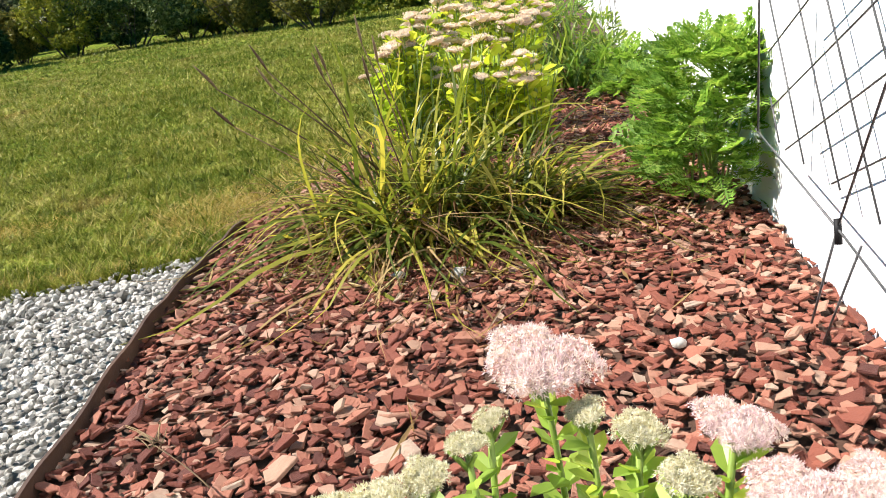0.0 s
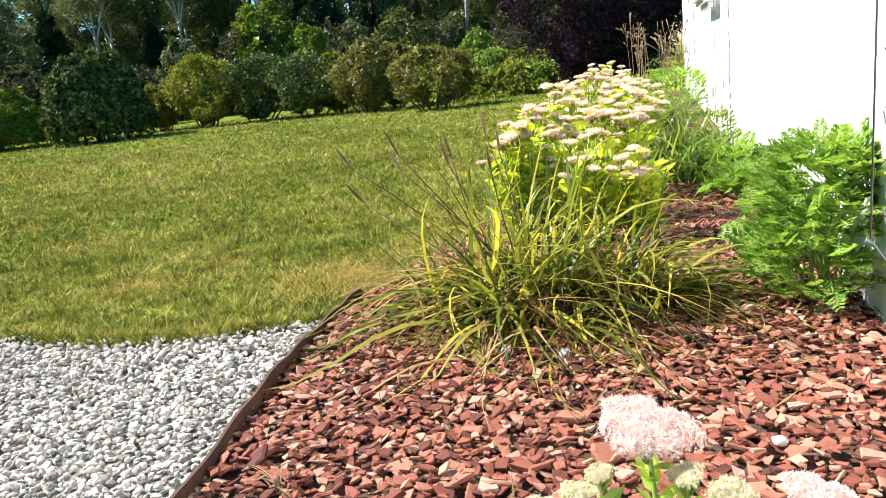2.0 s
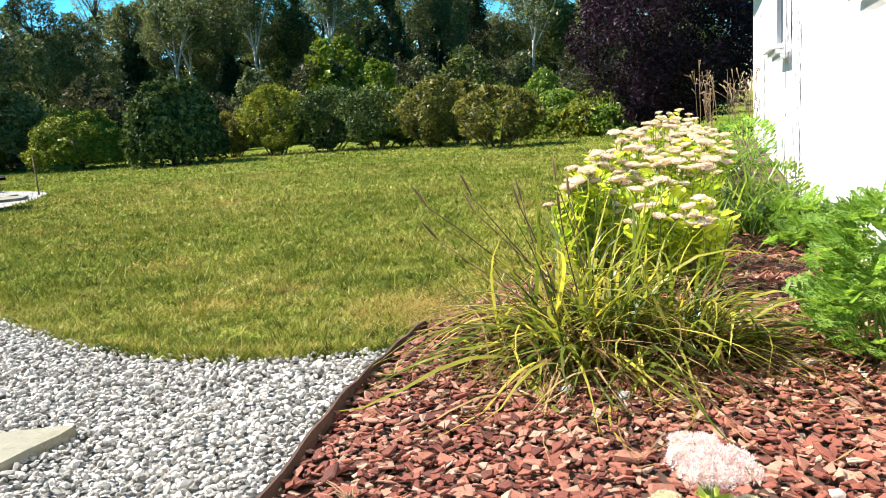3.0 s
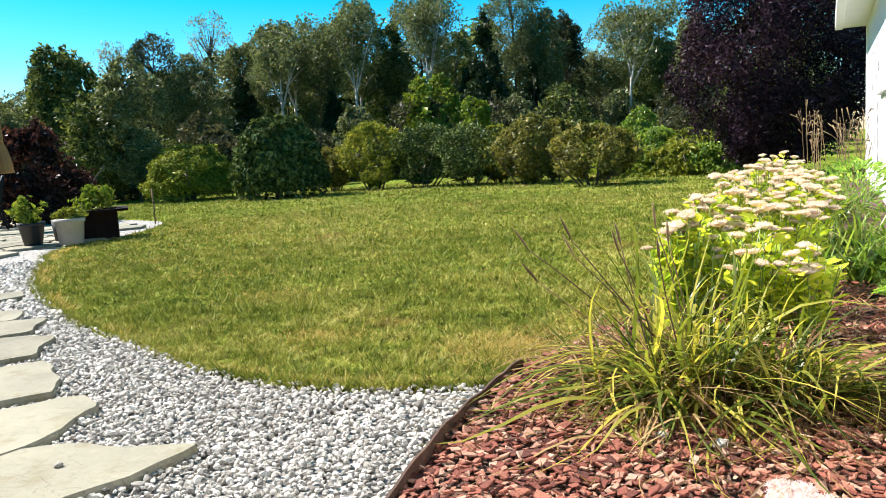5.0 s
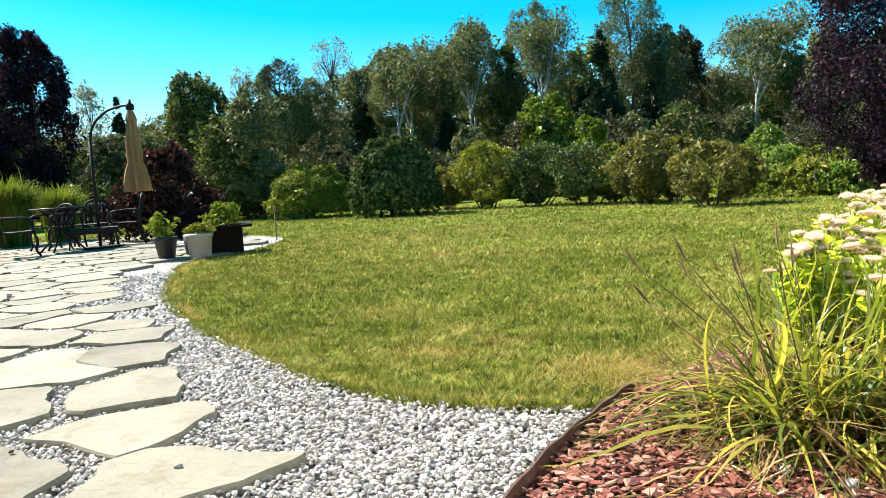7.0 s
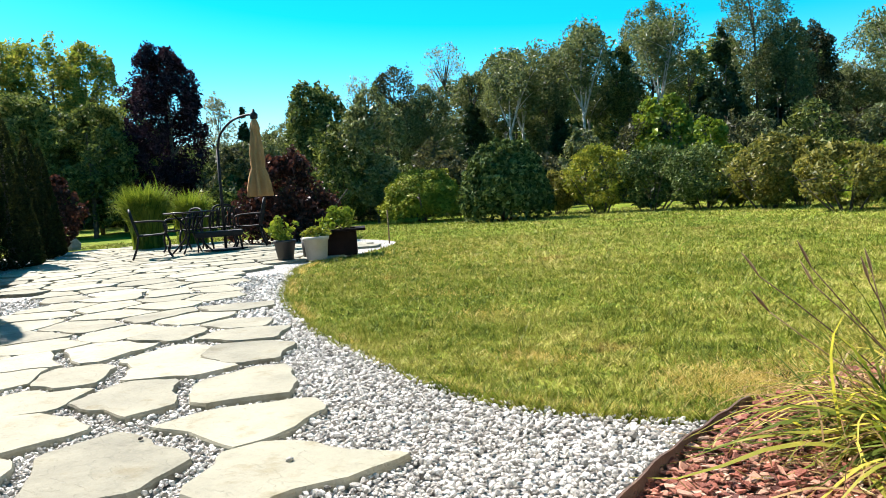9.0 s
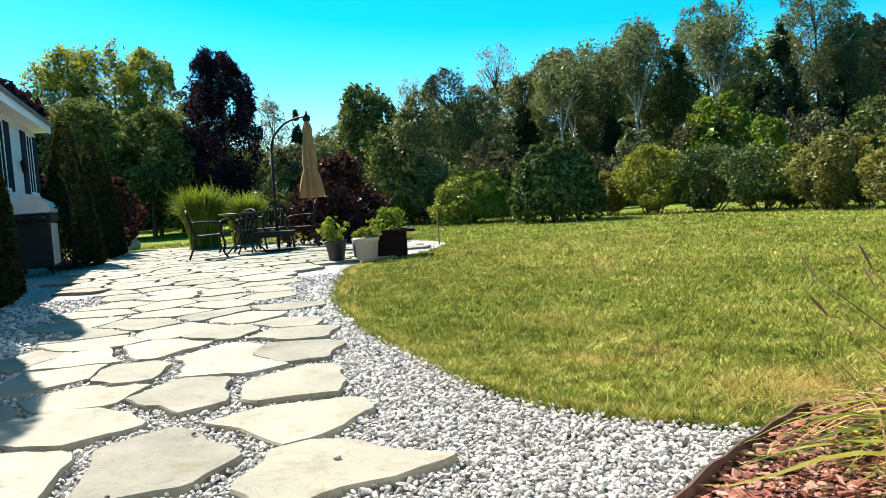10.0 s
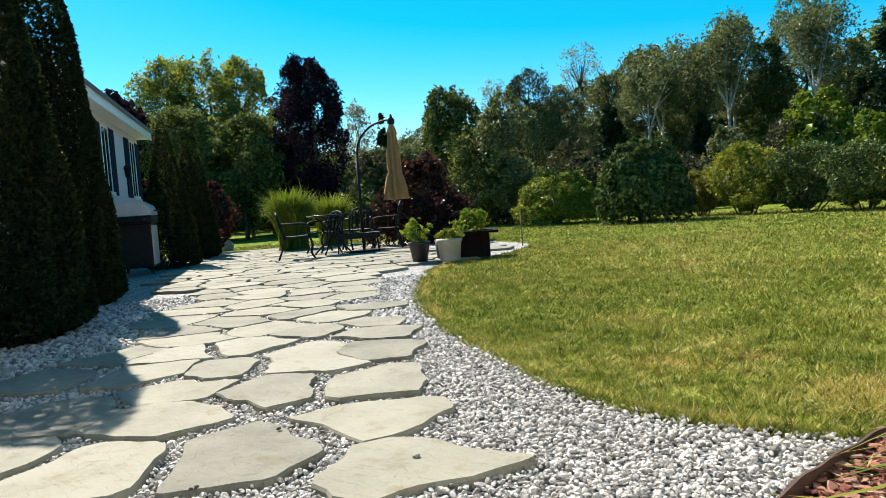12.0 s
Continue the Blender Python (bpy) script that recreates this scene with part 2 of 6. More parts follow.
def gravel_material():
    """Pale crushed stone, too far off to tell stones apart: cells with dark joints and relief."""
    m, nt, out = material("gravel_far")
    pos = coords(nt, True)
    v = node(nt, "ShaderNodeTexVoronoi", Scale=36.0)
    nt.links.new(pos, v.inputs["Vector"])
    sep = nt.nodes.new("ShaderNodeSeparateColor")
    nt.links.new(v.outputs["Color"], sep.inputs[0])
    col = ramp(nt, sep.outputs[0], [(0.0, (0.2, 0.19, 0.17)), (0.4, (0.36, 0.345, 0.32)), (1.0, (0.55, 0.54, 0.52))])
    joint = ramp(nt, v.outputs["Distance"], [(0.35, (1, 1, 1)), (0.62, (0.35, 0.34, 0.32))])
    b = node(nt, "ShaderNodeBsdfPrincipled", Roughness=0.8)
    nt.links.new(mix_col(nt, 1.0, col, joint, "MULTIPLY"), b.inputs["Base Color"])
    bp = node(nt, "ShaderNodeBump", Strength=1.0, Distance=0.02)
    bp.invert = True
    nt.links.new(v.outputs["Distance"], bp.inputs["Height"])
    nt.links.new(bp.outputs[0], b.inputs["Normal"])
    nt.links.new(b.outputs[0], out.inputs[0])
    return m


M["gravel_far"] = gravel_material()


def flag_material():
    """Split sandstone: thin layers broken away in steps, buff with grey and ochre stains."""
    m, nt, out = material("flag")
    pos = coords(nt, True)
    mp = node(nt, "ShaderNodeMapping", Rotation=(0, 0, 0.6), Scale=(1.0, 2.6, 1.0))
    nt.links.new(pos, mp.inputs["Vector"])
    big, layer, fine = noise_tex(nt, pos, 3.0, 5.0), noise_tex(nt, mp.outputs[0], 4.0, 8.0, 0.55), noise_tex(nt, pos, 60, 6.0, 0.7)
    fac = math_node(nt, "ADD", math_node(nt, "MULTIPLY", big, 0.5), math_node(nt, "ADD", math_node(nt, "MULTIPLY", fine, 0.22), math_node(nt, "MULTIPLY", any_random(nt), 0.28)))
    col = ramp(nt, fac, [(0.25, (0.128, 0.122, 0.094)), (0.42, (0.195, 0.187, 0.141)), (0.58, (0.25, 0.238, 0.178)), (0.8, (0.29, 0.282, 0.235))])
    stain = ramp(nt, noise_tex(nt, pos, 9.0, 4.0), [(0.56, (1, 1, 1)), (0.72, (0.74, 0.66, 0.52))])
    col = mix_col(nt, 0.7, col, stain, "MULTIPLY")
    steps = ramp(nt, layer, [(0.36, (0, 0, 0)), (0.39, (0.3, 0.3, 0.3)), (0.5, (0.36, 0.36, 0.36)), (0.52, (0.62, 0.62, 0.62)), (0.62, (0.7, 0.7, 0.7)), (0.64, (1, 1, 1))])
    b1 = node(nt, "ShaderNodeBump", Strength=0.55, Distance=0.012)
    b2 = node(nt, "ShaderNodeBump", Strength=0.5, Distance=0.006)
    nt.links.new(steps, b1.inputs["Height"])
    nt.links.new(fine, b2.inputs["Height"])
    nt.links.new(b1.outputs[0], b2.inputs["Normal"])
    b = node(nt, "ShaderNodeBsdfPrincipled", Roughness=0.85)
    b.inputs["Specular IOR Level"].default_value = 0.2
    nt.links.new(col, b.inputs["Base Color"])
    nt.links.new(b2.outputs[0], b.inputs["Normal"])
    nt.links.new(b.outputs[0], out.inputs[0])
    return m


M["flag"] = flag_material()


def glass_material():
    m, nt, out = material("window_glass")
    b = node(nt, "ShaderNodeBsdfPrincipled", Roughness=0.03)
    b.inputs["Specular IOR Level"].default_value = 0.06
    b.inputs["Base Color"].default_value = (0.015, 0.018, 0.022, 1)
    nt.links.new(b.outputs[0], out.inputs[0])
    return m


M["glass"] = glass_material()


# ---- mesh helpers ----
def fast_mesh(name, verts, faces, mats, smooth=False):
    """A mesh of verts (n, 3) and faces (m, k), all with k corners."""
    verts, faces = np.asarray(verts, np.float32), np.asarray(faces, np.int32)
    me = bpy.data.meshes.new(name)
    n, (m, k) = len(verts), faces.shape
    me.vertices.add(n)
    me.vertices.foreach_set("co", verts.ravel())
    me.loops.add(m * k)
    me.loops.foreach_set("vertex_index", faces.ravel())
    me.polygons.add(m)
    me.polygons.foreach_set("loop_start", np.arange(m, dtype=np.int32) * k)
    me.polygons.foreach_set("use_smooth", np.full(m, bool(smooth)))
    me.update(calc_edges=True)
    me.validate()
    for mat in (mats if isinstance(mats, (list, tuple)) else [mats]):
        me.materials.append(mat)
    return me


def bm_mesh(name, bm, mat, smooth=False, keep=False):
    me = bpy.data.meshes.new(name)
    if not keep:
        bmesh.ops.recalc_face_normals(bm, faces=bm.faces)
    bm.to_mesh(me)
    bm.free()
    me.materials.append(mat)
    if smooth:
        for p in me.polygons:
            p.use_smooth = True
    return me


def part(name, data, parent, label="", at=None):
    ob = new(name, data)
    ob.parent = parent
    if at is not None:
        ob.matrix_basis = at
    if label:
        ob["label"] = label
    return ob


def empty(name, x=0, y=0, z=0, rz=0, **tags):
    ob = new(name)
    ob.matrix_basis = pose(x, y, z, 0, 0, rz)
    ob.empty_display_size = 0.1
    return tagged(ob, **tags)


def box(bm, x0, x1, y0, y1, z0, z1, bevel=0.0):
    """A box, its edges rounded by bevel."""
    made = bmesh.ops.create_cube(bm, size=1.0, matrix=Matrix.Translation(((x0 + x1) / 2, (y0 + y1) / 2, (z0 + z1) / 2)) @ Matrix.Diagonal((x1 - x0, y1 - y0, z1 - z0, 1)))
    if bevel:
        edges = list({e for v in made["verts"] for e in v.link_edges})
        bmesh.ops.bevel(bm, geom=edges, offset=bevel, segments=2, affect="EDGES", profile=0.5)


def box_mesh(name, x0, x1, y0, y1, z0, z1, mat, bevel=0.004):
    bm = bmesh.new()
    box(bm, x0, x1, y0, y1, z0, z1, bevel)
    return bm_mesh(name, bm, mat)


def tube_arrays(points, radii, sides=6):
    """Verts and quads of a tapered tube along points."""
    pts = np.asarray(points, float)
    radii = np.broadcast_to(np.asarray(radii, float), (len(pts),))
    way = np.gradient(pts, axis=0)
    way /= np.linalg.norm(way, axis=1, keepdims=True) + 1e-9
    ref = np.where(np.abs(way[:, 2:3]) > 0.9, [[1.0, 0, 0]], [[0, 0, 1.0]])
    u = np.cross(way, ref)
    u /= np.linalg.norm(u, axis=1, keepdims=True)
    for i in range(1, len(u)):                     # keep the ring from turning over
        if u[i] @ u[i - 1] < 0:
            u[i] *= -1
    w = np.cross(way, u)
    a = np.arange(sides) * 2 * np.pi / sides
    ring = u[:, None] * np.cos(a)[None, :, None] + w[:, None] * np.sin(a)[None, :, None]
    v = (pts[:, None] + ring * radii[:, None, None]).reshape(-1, 3)
    i, j = np.meshgrid(np.arange(len(pts) - 1), np.arange(sides), indexing="ij")
    k = (j + 1) % sides
    f = np.stack([i * sides + j, i * sides + k, (i + 1) * sides + k, (i + 1) * sides + j], -1).reshape(-1, 4)
    first, last = len(v), len(v) + 1
    v = np.concatenate([v, pts[:1], pts[-1:]])
    q = np.arange(sides)
    caps = [np.stack([np.full(sides, first), (q + 1) % sides, q, q], -1), np.stack([np.full(sides, last), (len(pts) - 1) * sides + q, (len(pts) - 1) * sides + (q + 1) % sides, (len(pts) - 1) * sides + (q + 1) % sides], -1)]
    return v, f, caps


def tubes_mesh(name, runs, mat, sides=6):
    """One mesh of several tubes: runs of (points, radii)."""
    bm = bmesh.new()
    for points, radii in runs:
        v, f, _ = tube_arrays(points, radii, sides)
        vs = [bm.verts.new(p) for p in v[:-2]]
        for q in f:
            bm.faces.new([vs[i] for i in q])
        n = len(vs)
        bm.faces.new(vs[:sides][::-1])
        bm.faces.new(vs[n - sides:])
    return bm_mesh(name, bm, mat, True)


def lathe_mesh(name, profile, mat, sides=20, smooth=True):
    """A turned body from (radius, height) pairs."""
    bm = bmesh.new()
    rings = []
    for r, z in profile:
        rings.append([bm.verts.new((r * math.cos(2 * math.pi * i / sides), r * math.sin(2 * math.pi * i / sides), z)) for i in range(sides)])
    for a, b in zip(rings, rings[1:]):
        for i in range(sides):
            j = (i + 1) % sides
            bm.faces.new((a[i], a[j], b[j], b[i]))
    bm.faces.new(rings[0][::-1])
    bm.faces.new(rings[-1])
    return bm_mesh(name, bm, mat, smooth)


def smooth_line(points, steps=8):
    """Points on a Catmull-Rom line through the given ones."""
    p = np.asarray(points, float)
    p = np.concatenate([2 * p[:1] - p[1:2], p, 2 * p[-1:] - p[-2:-1]])
    out = []
    for i in range(1, len(p) - 2):
        for s in np.arange(steps) / steps:
            out.append(0.5 * (2 * p[i] + (p[i + 1] - p[i - 1]) * s + (2 * p[i - 1] - 5 * p[i] + 4 * p[i + 1] - p[i + 2]) * s * s + (3 * p[i] - p[i - 1] - 3 * p[i + 1] + p[i + 2]) * s ** 3))
    return np.array(out + [p[-2]])


def inside(poly, x, y):
    """Which of the points lie in the polygon."""
    poly = np.asarray(poly)
    hit = np.zeros(len(x), bool)
    for (x0, y0), (x1, y1) in zip(poly, np.roll(poly, -1, axis=0)):
        if y0 != y1:
            hit ^= ((y0 > y) != (y1 > y)) & (x < (x1 - x0) * (y - y0) / (y1 - y0) + x0)
    return hit


def rotations(n, r, tilt=np.pi):
    """n random turns: any heading, tilted by up to tilt."""
    yaw, a, t = r.uniform(0, 2 * np.pi, n), r.uniform(0, 2 * np.pi, n), r.uniform(0, 1, n) ** 0.7 * tilt
    c, s = np.cos(yaw), np.sin(yaw)
    z = np.zeros(n)
    one = np.ones(n)
    turn = np.stack([np.stack([c, -s, z], -1), np.stack([s, c, z], -1), np.stack([z, z, one], -1)], -2)
    kx, ky = np.cos(a), np.sin(a)
    ct, st = np.cos(t), np.sin(t)
    lean = np.stack([np.stack([ct + kx * kx * (1 - ct), kx * ky * (1 - ct), ky * st], -1), np.stack([kx * ky * (1 - ct), ct + ky * ky * (1 - ct), -kx * st], -1), np.stack([-ky * st, kx * st, ct], -1)], -2)
    return lean @ turn


def bake(name, shapes, places, turns, sizes, pick, mat, smooth=False):
    """One mesh of many copies of a few triangle shapes."""
    vs, fs, base = [], [], 0
    for k, (v, f) in enumerate(shapes):
        idx = np.where(pick == k)[0]
        if not len(idx):
            continue
        w = np.einsum("nij,nvj->nvi", turns[idx], v[None] * sizes[idx][:, None, :]) + places[idx][:, None, :]
        g = f[None] + (np.arange(len(idx)) * len(v))[:, None, None] + base
        vs.append(w.reshape(-1, 3))
        fs.append(g.reshape(-1, f.shape[1]))
        base += w.shape[0] * w.shape[1]
    return fast_mesh(name, np.concatenate(vs), np.concatenate(fs), mat, smooth)


from mathutils.geometry import tessellate_polygon

# ---- ground, gravel, bed ----
EDGE = smooth_line([(-0.76, -2.2), (-0.735, 0.6), (-0.725, 1.2), (-0.722, 1.6), (-0.705, 1.9), (-0.67, 2.2), (-0.62, 2.45), (-0.46, 2.85), (-0.22, 3.5), (0.04, 4.4), (0.36, 6.0), (0.9, 8.4), (1.8, 11.4), (3.0, 13.6)], 6)
LAWN_EDGE = smooth_line([(-0.66, 2.30), (-1.05, 2.21), (-1.4, 2.215), (-1.85, 2.34), (-2.5, 2.71), (-3.39, 3.23), (-4.4, 4.0), (-5.2, 4.72), (-6.2, 5.8), (-7.1, 6.95), (-7.45, 8.3), (-8.0, 9.9), (-8.9, 11.2), (-11.0, 12.2), (-14.7, 12.9), (-18.6, 11.2)], 6)
WALL_SLOPE = 0.184


def wall_x(y):
    return 0.55 + WALL_SLOPE * y


def sheet(name, poly, z, mat, **tags):
    """A flat piece of ground with the outline poly."""
    bm = bmesh.new()
    vs = [bm.verts.new((x, y, z)) for x, y in poly]
    for tri in tessellate_polygon([[v.co for v in vs]]):
        bm.faces.new([vs[i] for i in tri])
    for f in bm.faces:
        f.normal_update()
        if f.normal.z < 0:
            f.normal_flip()
    return tagged(new(name, bm_mesh(name, bm, mat, keep=True)), **tags)


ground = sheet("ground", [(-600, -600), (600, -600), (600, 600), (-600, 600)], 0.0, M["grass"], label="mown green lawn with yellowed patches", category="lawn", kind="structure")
gravel_poly = np.concatenate([EDGE[:np.argmin(np.hypot(EDGE[:, 0] + 0.655, EDGE[:, 1] - 2.28)) ], LAWN_EDGE[1:], [(-19, 9.3), (-18, 7.4), (-2, -3.2), (-2, -8), (-0.9, -8)]])
gravel = sheet("gravel_path", gravel_poly, 0.006, M["gravel_far"], label="pale crushed stone gravel between lawn and house", category="gravel", kind="structure")
bed_poly = np.concatenate([EDGE, [(wall_x(13.6), 13.6), (wall_x(-2.2), -2.2)]])
bed = sheet("planting_bed", bed_poly, 0.01, M["soil"], label="planting bed covered with red stone chips", category="flower bed", kind="structure")

# steel edging between gravel and bed
ev, ef = [], []
for i, (x, y) in enumerate(EDGE):
    a, b = EDGE[max(i - 1, 0)], EDGE[min(i + 1, len(EDGE) - 1)]
    nx, ny = np.array([-(b - a)[1], (b - a)[0]]) / np.linalg.norm(b - a) * 0.004
    top = (0.062 if y < 2.5 else 0.02) + 0.004 * math.sin(i * 1.3) + 0.003 * math.sin(i * 0.37)
    ev += [(x + nx, y + ny, -0.02), (x + nx, y + ny, top), (x - nx, y - ny, top), (x - nx, y - ny, -0.02)]
    if i:
        k = 4 * i
        ef += [(k - 4 + j, k - 4 + (j + 1) % 4, k + (j + 1) % 4, k + j) for j in range(4)]
edging = tagged(new("bed_edging", fast_mesh("bed_edging", ev, ef, M["rust"])), "rusty brown steel edging strip along the bed", "edging", kind="structure")

# ---- white wall beside the bed ----
WALL_END = 13.5
shed = empty("garage", 0, 0, 0, 0, label="white painted building wall beside the flower bed", category="building")


def along_wall(y, out, z):
    """A place on the wall: y along it, out metres in front of its face."""
    n = math.hypot(1, WALL_SLOPE)
    return Vector((wall_x(y) - out / n, y + out * WALL_SLOPE / n, z))


def wall_block(name, y0, y1, o0, o1, z0, z1, mat, parent, bevel=0.003, label=""):
    """A block on the wall, from o0 to o1 in front of its face."""
    c = along_wall((y0 + y1) / 2, (o0 + o1) / 2, (z0 + z1) / 2)
    n = math.hypot(1, WALL_SLOPE)
    me = box_mesh(name, -(o1 - o0) / 2, (o1 - o0) / 2, -(y1 - y0) * n / 2, (y1 - y0) * n / 2, -(z1 - z0) / 2, (z1 - z0) / 2, mat, bevel)
    return part(name, me, parent, label, Matrix.Translation(c) @ pose(0, 0, 0, 0, 0, -math.degrees(math.atan(WALL_SLOPE))))


wall_block("wall", -3, WALL_END, -0.2, 0.0, -0.1, 2.5, M["white_paint"], shed, 0.0)
wall_block("corner_board", WALL_END - 0.12, WALL_END + 0.02, 0.0, 0.02, 0.05, 2.45, M["white_paint"], shed)
wall_block("soffit", -3, WALL_END + 0.35, -0.2, 0.38, 2.5, 2.54, M["white_paint"], shed)
wall_block("gutter", -3, WALL_END + 0.35, 0.34, 0.46, 2.48, 2.62, M["white_paint"], shed, 0.02)
wall_block("end_wall", WALL_END - 0.2, WALL_END, -5.0, -0.2, -0.1, 2.5, M["white_paint"], shed, 0.0)
bm = bmesh.new()
v = [bm.verts.new(along_wall(y, o, z)) for y, o, z in ((-3, 0.44, 2.6), (WALL_END + 0.35, 0.44, 2.6), (WALL_END + 0.35, -5, 4.3), (-3, -5, 4.3), (-3, 0.44, 2.66), (WALL_END + 0.35, 0.44, 2.66), (WALL_END + 0.35, -5, 4.38), (-3, -5, 4.38))]
for q in ((0, 1, 2, 3), (4, 5, 6, 7), (0, 1, 5, 4), (1, 2, 6, 5), (2, 3, 7, 6), (3, 0, 4, 7)):
    bm.faces.new([v[i] for i in q])
part("roof", bm_mesh("roof", bm, M["roof"]), shed, "dark shingle roof")
for y0 in (1.75, 6.5):                                    # two windows with stepped sills
    w = part("window", box_mesh("window", -0.01, 0.01, -0.42, 0.42, -0.5, 0.5, M["glass"], 0.0), shed, "dark glass window in deep white trim", Matrix.Translation(along_wall(y0 + 0.5, 0.012, 1.72)) @ pose(0, 0, 0, 0, 0, -10.43))
    for name, box6 in (("casing", (-0.03, 0.05, -0.5, -0.42, -0.55, 0.58)), ("casing", (-0.03, 0.05, 0.42, 0.5, -0.55, 0.58)), ("head", (-0.03, 0.05, -0.42, 0.42, 0.5, 0.58)), ("sill", (-0.14, 0.02, -0.53, 0.53, -0.585, -0.55)), ("sill", (-0.10, 0.02, -0.51, 0.51, -0.622, -0.587)), ("sill", (-0.06, 0.02, -0.5, 0.5, -0.66, -0.624))):
        x0, x1, *rest = box6
        part(name, box_mesh(name, x0 - 0.02, x1 - 0.05, *rest, M["white_paint"], 0.004), w)

# ---- house behind the patio ----
house = empty("house", label="white sided single-storey house with dark shutters", category="house")
HA, HB = Vector((-13.7, 5.1, 0)), Vector((-18.4, 8.135, 0))
hdir = (HB - HA).normalized()
hnor = Vector((-hdir.y, hdir.x, 0)) * (1 if (-hdir.y) * 0.5 + hdir.x * 0.8 > 0 else -1)
hturn = math.degrees(math.atan2(hdir.y, hdir.x))


def hplace(s, out, z):
    """A place on the house's long wall: s metres from HA towards the far corner."""
    return HA + hdir * s + hnor * out + Vector((0, 0, z))


def house_block(name, s0, s1, o0, o1, z0, z1, mat, parent, bevel=0.004, label=""):
    side = 1 if Vector((-math.sin(radians(hturn)), math.cos(radians(hturn)), 0)).dot(hnor) > 0 else -1
    y0, y1 = sorted((side * o0, side * o1))
    me = box_mesh(name, s0, s1, y0, y1, z0, z1, mat, bevel)
    return part(name, me, parent, label, Matrix.Translation(HA) @ pose(0, 0, 0, 0, 0, hturn))


END = (HB - HA).length
house_block("foundation", -14, END, -0.22, -0.04, -0.1, 0.5, M["stone_pot"], house, 0.0, "grey concrete foundation")
house_block("wall", -14, END, -0.2, 0.0, 0.5, 3.05, M["siding"], house, 0.0)
house_block("end_wall", END - 0.2, END, -7.5, -0.2, 0, 3.05, M["siding"], house, 0.0)
for k in range(21):                                        # lap siding boards
    z = 0.5 + k * 0.1175
    house_block("siding_board", -14, END + 0.01, 0.0, 0.012, z + 0.002, z + 0.113, M["siding"], house, 0.003)
house_block("soffit", -14, END + 0.2, -0.2, 0.3, 3.05, 3.1, M["white_paint"], house)
house_block("fascia", -14, END + 0.2, 0.3, 0.33, 3.02, 3.24, M["white_paint"], house)
bm = bmesh.new()
v = [bm.verts.new(hplace(s, o, z)) for s, o, z in ((-14, 0.37, 3.18), (END + 0.25, 0.37, 3.18), (END + 0.25, -4, 4.7), (-14, -4, 4.7), (-14, 0.37, 3.26), (END + 0.25, 0.37, 3.26), (END + 0.25, -4, 4.78), (-14, -4, 4.78))]
for q in ((0, 1, 2, 3), (4, 5, 6, 7), (0, 1, 5, 4), (1, 2, 6, 5), (2, 3, 7, 6), (3, 0, 4, 7)):
    bm.faces.new([v[i] for i in q])
part("roof", bm_mesh("roof", bm, M["roof"]), house, "dark shingle roof")
for s0 in (-3.4, 1.45, 4.55):
    w = house_block("window", s0 - 0.3, s0 + 0.3, 0.014, 0.03, 1.6, 2.85, M["glass"], house, 0.0, "window with dark shutters")
    w.matrix_parent_inverse = Matrix()
    for name, a0, a1, z0, z1, mat, thick in (("frame", -0.36, -0.3, 1.55, 2.9, "white_paint", 0.038), ("frame", 0.3, 0.36, 1.55, 2.9, "white_paint", 0.038), ("frame", -0.3, 0.3, 2.85, 2.9, "white_paint", 0.038), ("sill", -0.38, 0.38, 1.53, 1.6, "white_paint", 0.08), ("mullion", -0.02, 0.02, 1.6, 2.85, "white_paint", 0.036), ("shutter", -0.96, -0.38, 1.55, 2.9, "dark_shutter", 0.036), ("shutter", 0.38, 0.96, 1.55, 2.9, "dark_shutter", 0.036)):
        o = house_block(name, s0 + a0, s0 + a1, 0.014, thick, z0, z1, M[mat], house, 0.004)
        m = o.matrix_basis.copy()
        o.parent = w
        o.matrix_basis = w.matrix_basis.inverted() @ m
lantern = part("wall_lantern", lathe_mesh("wall_lantern", [(0.02, 0.0), (0.05, 0.02), (0.07, 0.2), (0.09, 0.21), (0.02, 0.3)], M["black_metal"], 8), house, "black wall lantern", Matrix.Translation(hplace(3.1, 0.12, 1.95)))

# ---- flagstones ----
STONE_AREA = np.array([(-1.42, 1.55), (-2.12, 1.83), (-2.5, 2.12), (-3.12, 2.67), (-4.0, 3.47), (-4.76, 4.1), (-5.8, 5.02), (-7.2, 6.4), (-7.7, 8.2), (-8.3, 10.2), (-11.0, 11.9), (-14.6, 12.4), (-17.8, 11.1), (-16.9, 9.4), (-14.0, 7.0), (-10.9, 4.9), (-8.7, 3.96), (-7.1, 3.25), (-5.9, 2.4), (-5.0, 1.56), (-3.6, 0.2), (-2.9, -1.2), (-1.2, -1.2), (-1.25, 0.9)])
NEAR_STONES = [(-1.72, 1.31), (-2.27, 1.61), (-2.69, 2.04), (-3.28, 2.56), (-2.30, 1.04), (-2.62, 0.66), (-3.03, 1.12), (-3.01, 1.66), (-3.48, 1.42), (-3.76, 1.82), (-4.09, 1.50), (-3.54, 0.90), (-3.33, 2.10), (-4.41, 1.88), (-4.83, 1.69), (-4.24, 2.29), (-3.72, 2.36), (-3.75, 2.95), (-4.3, 2.8), (-4.9, 2.2), (-4.5, 1.1), (-3.1, 0.4), (-4.75, 3.35), (-4.75, 2.75)]


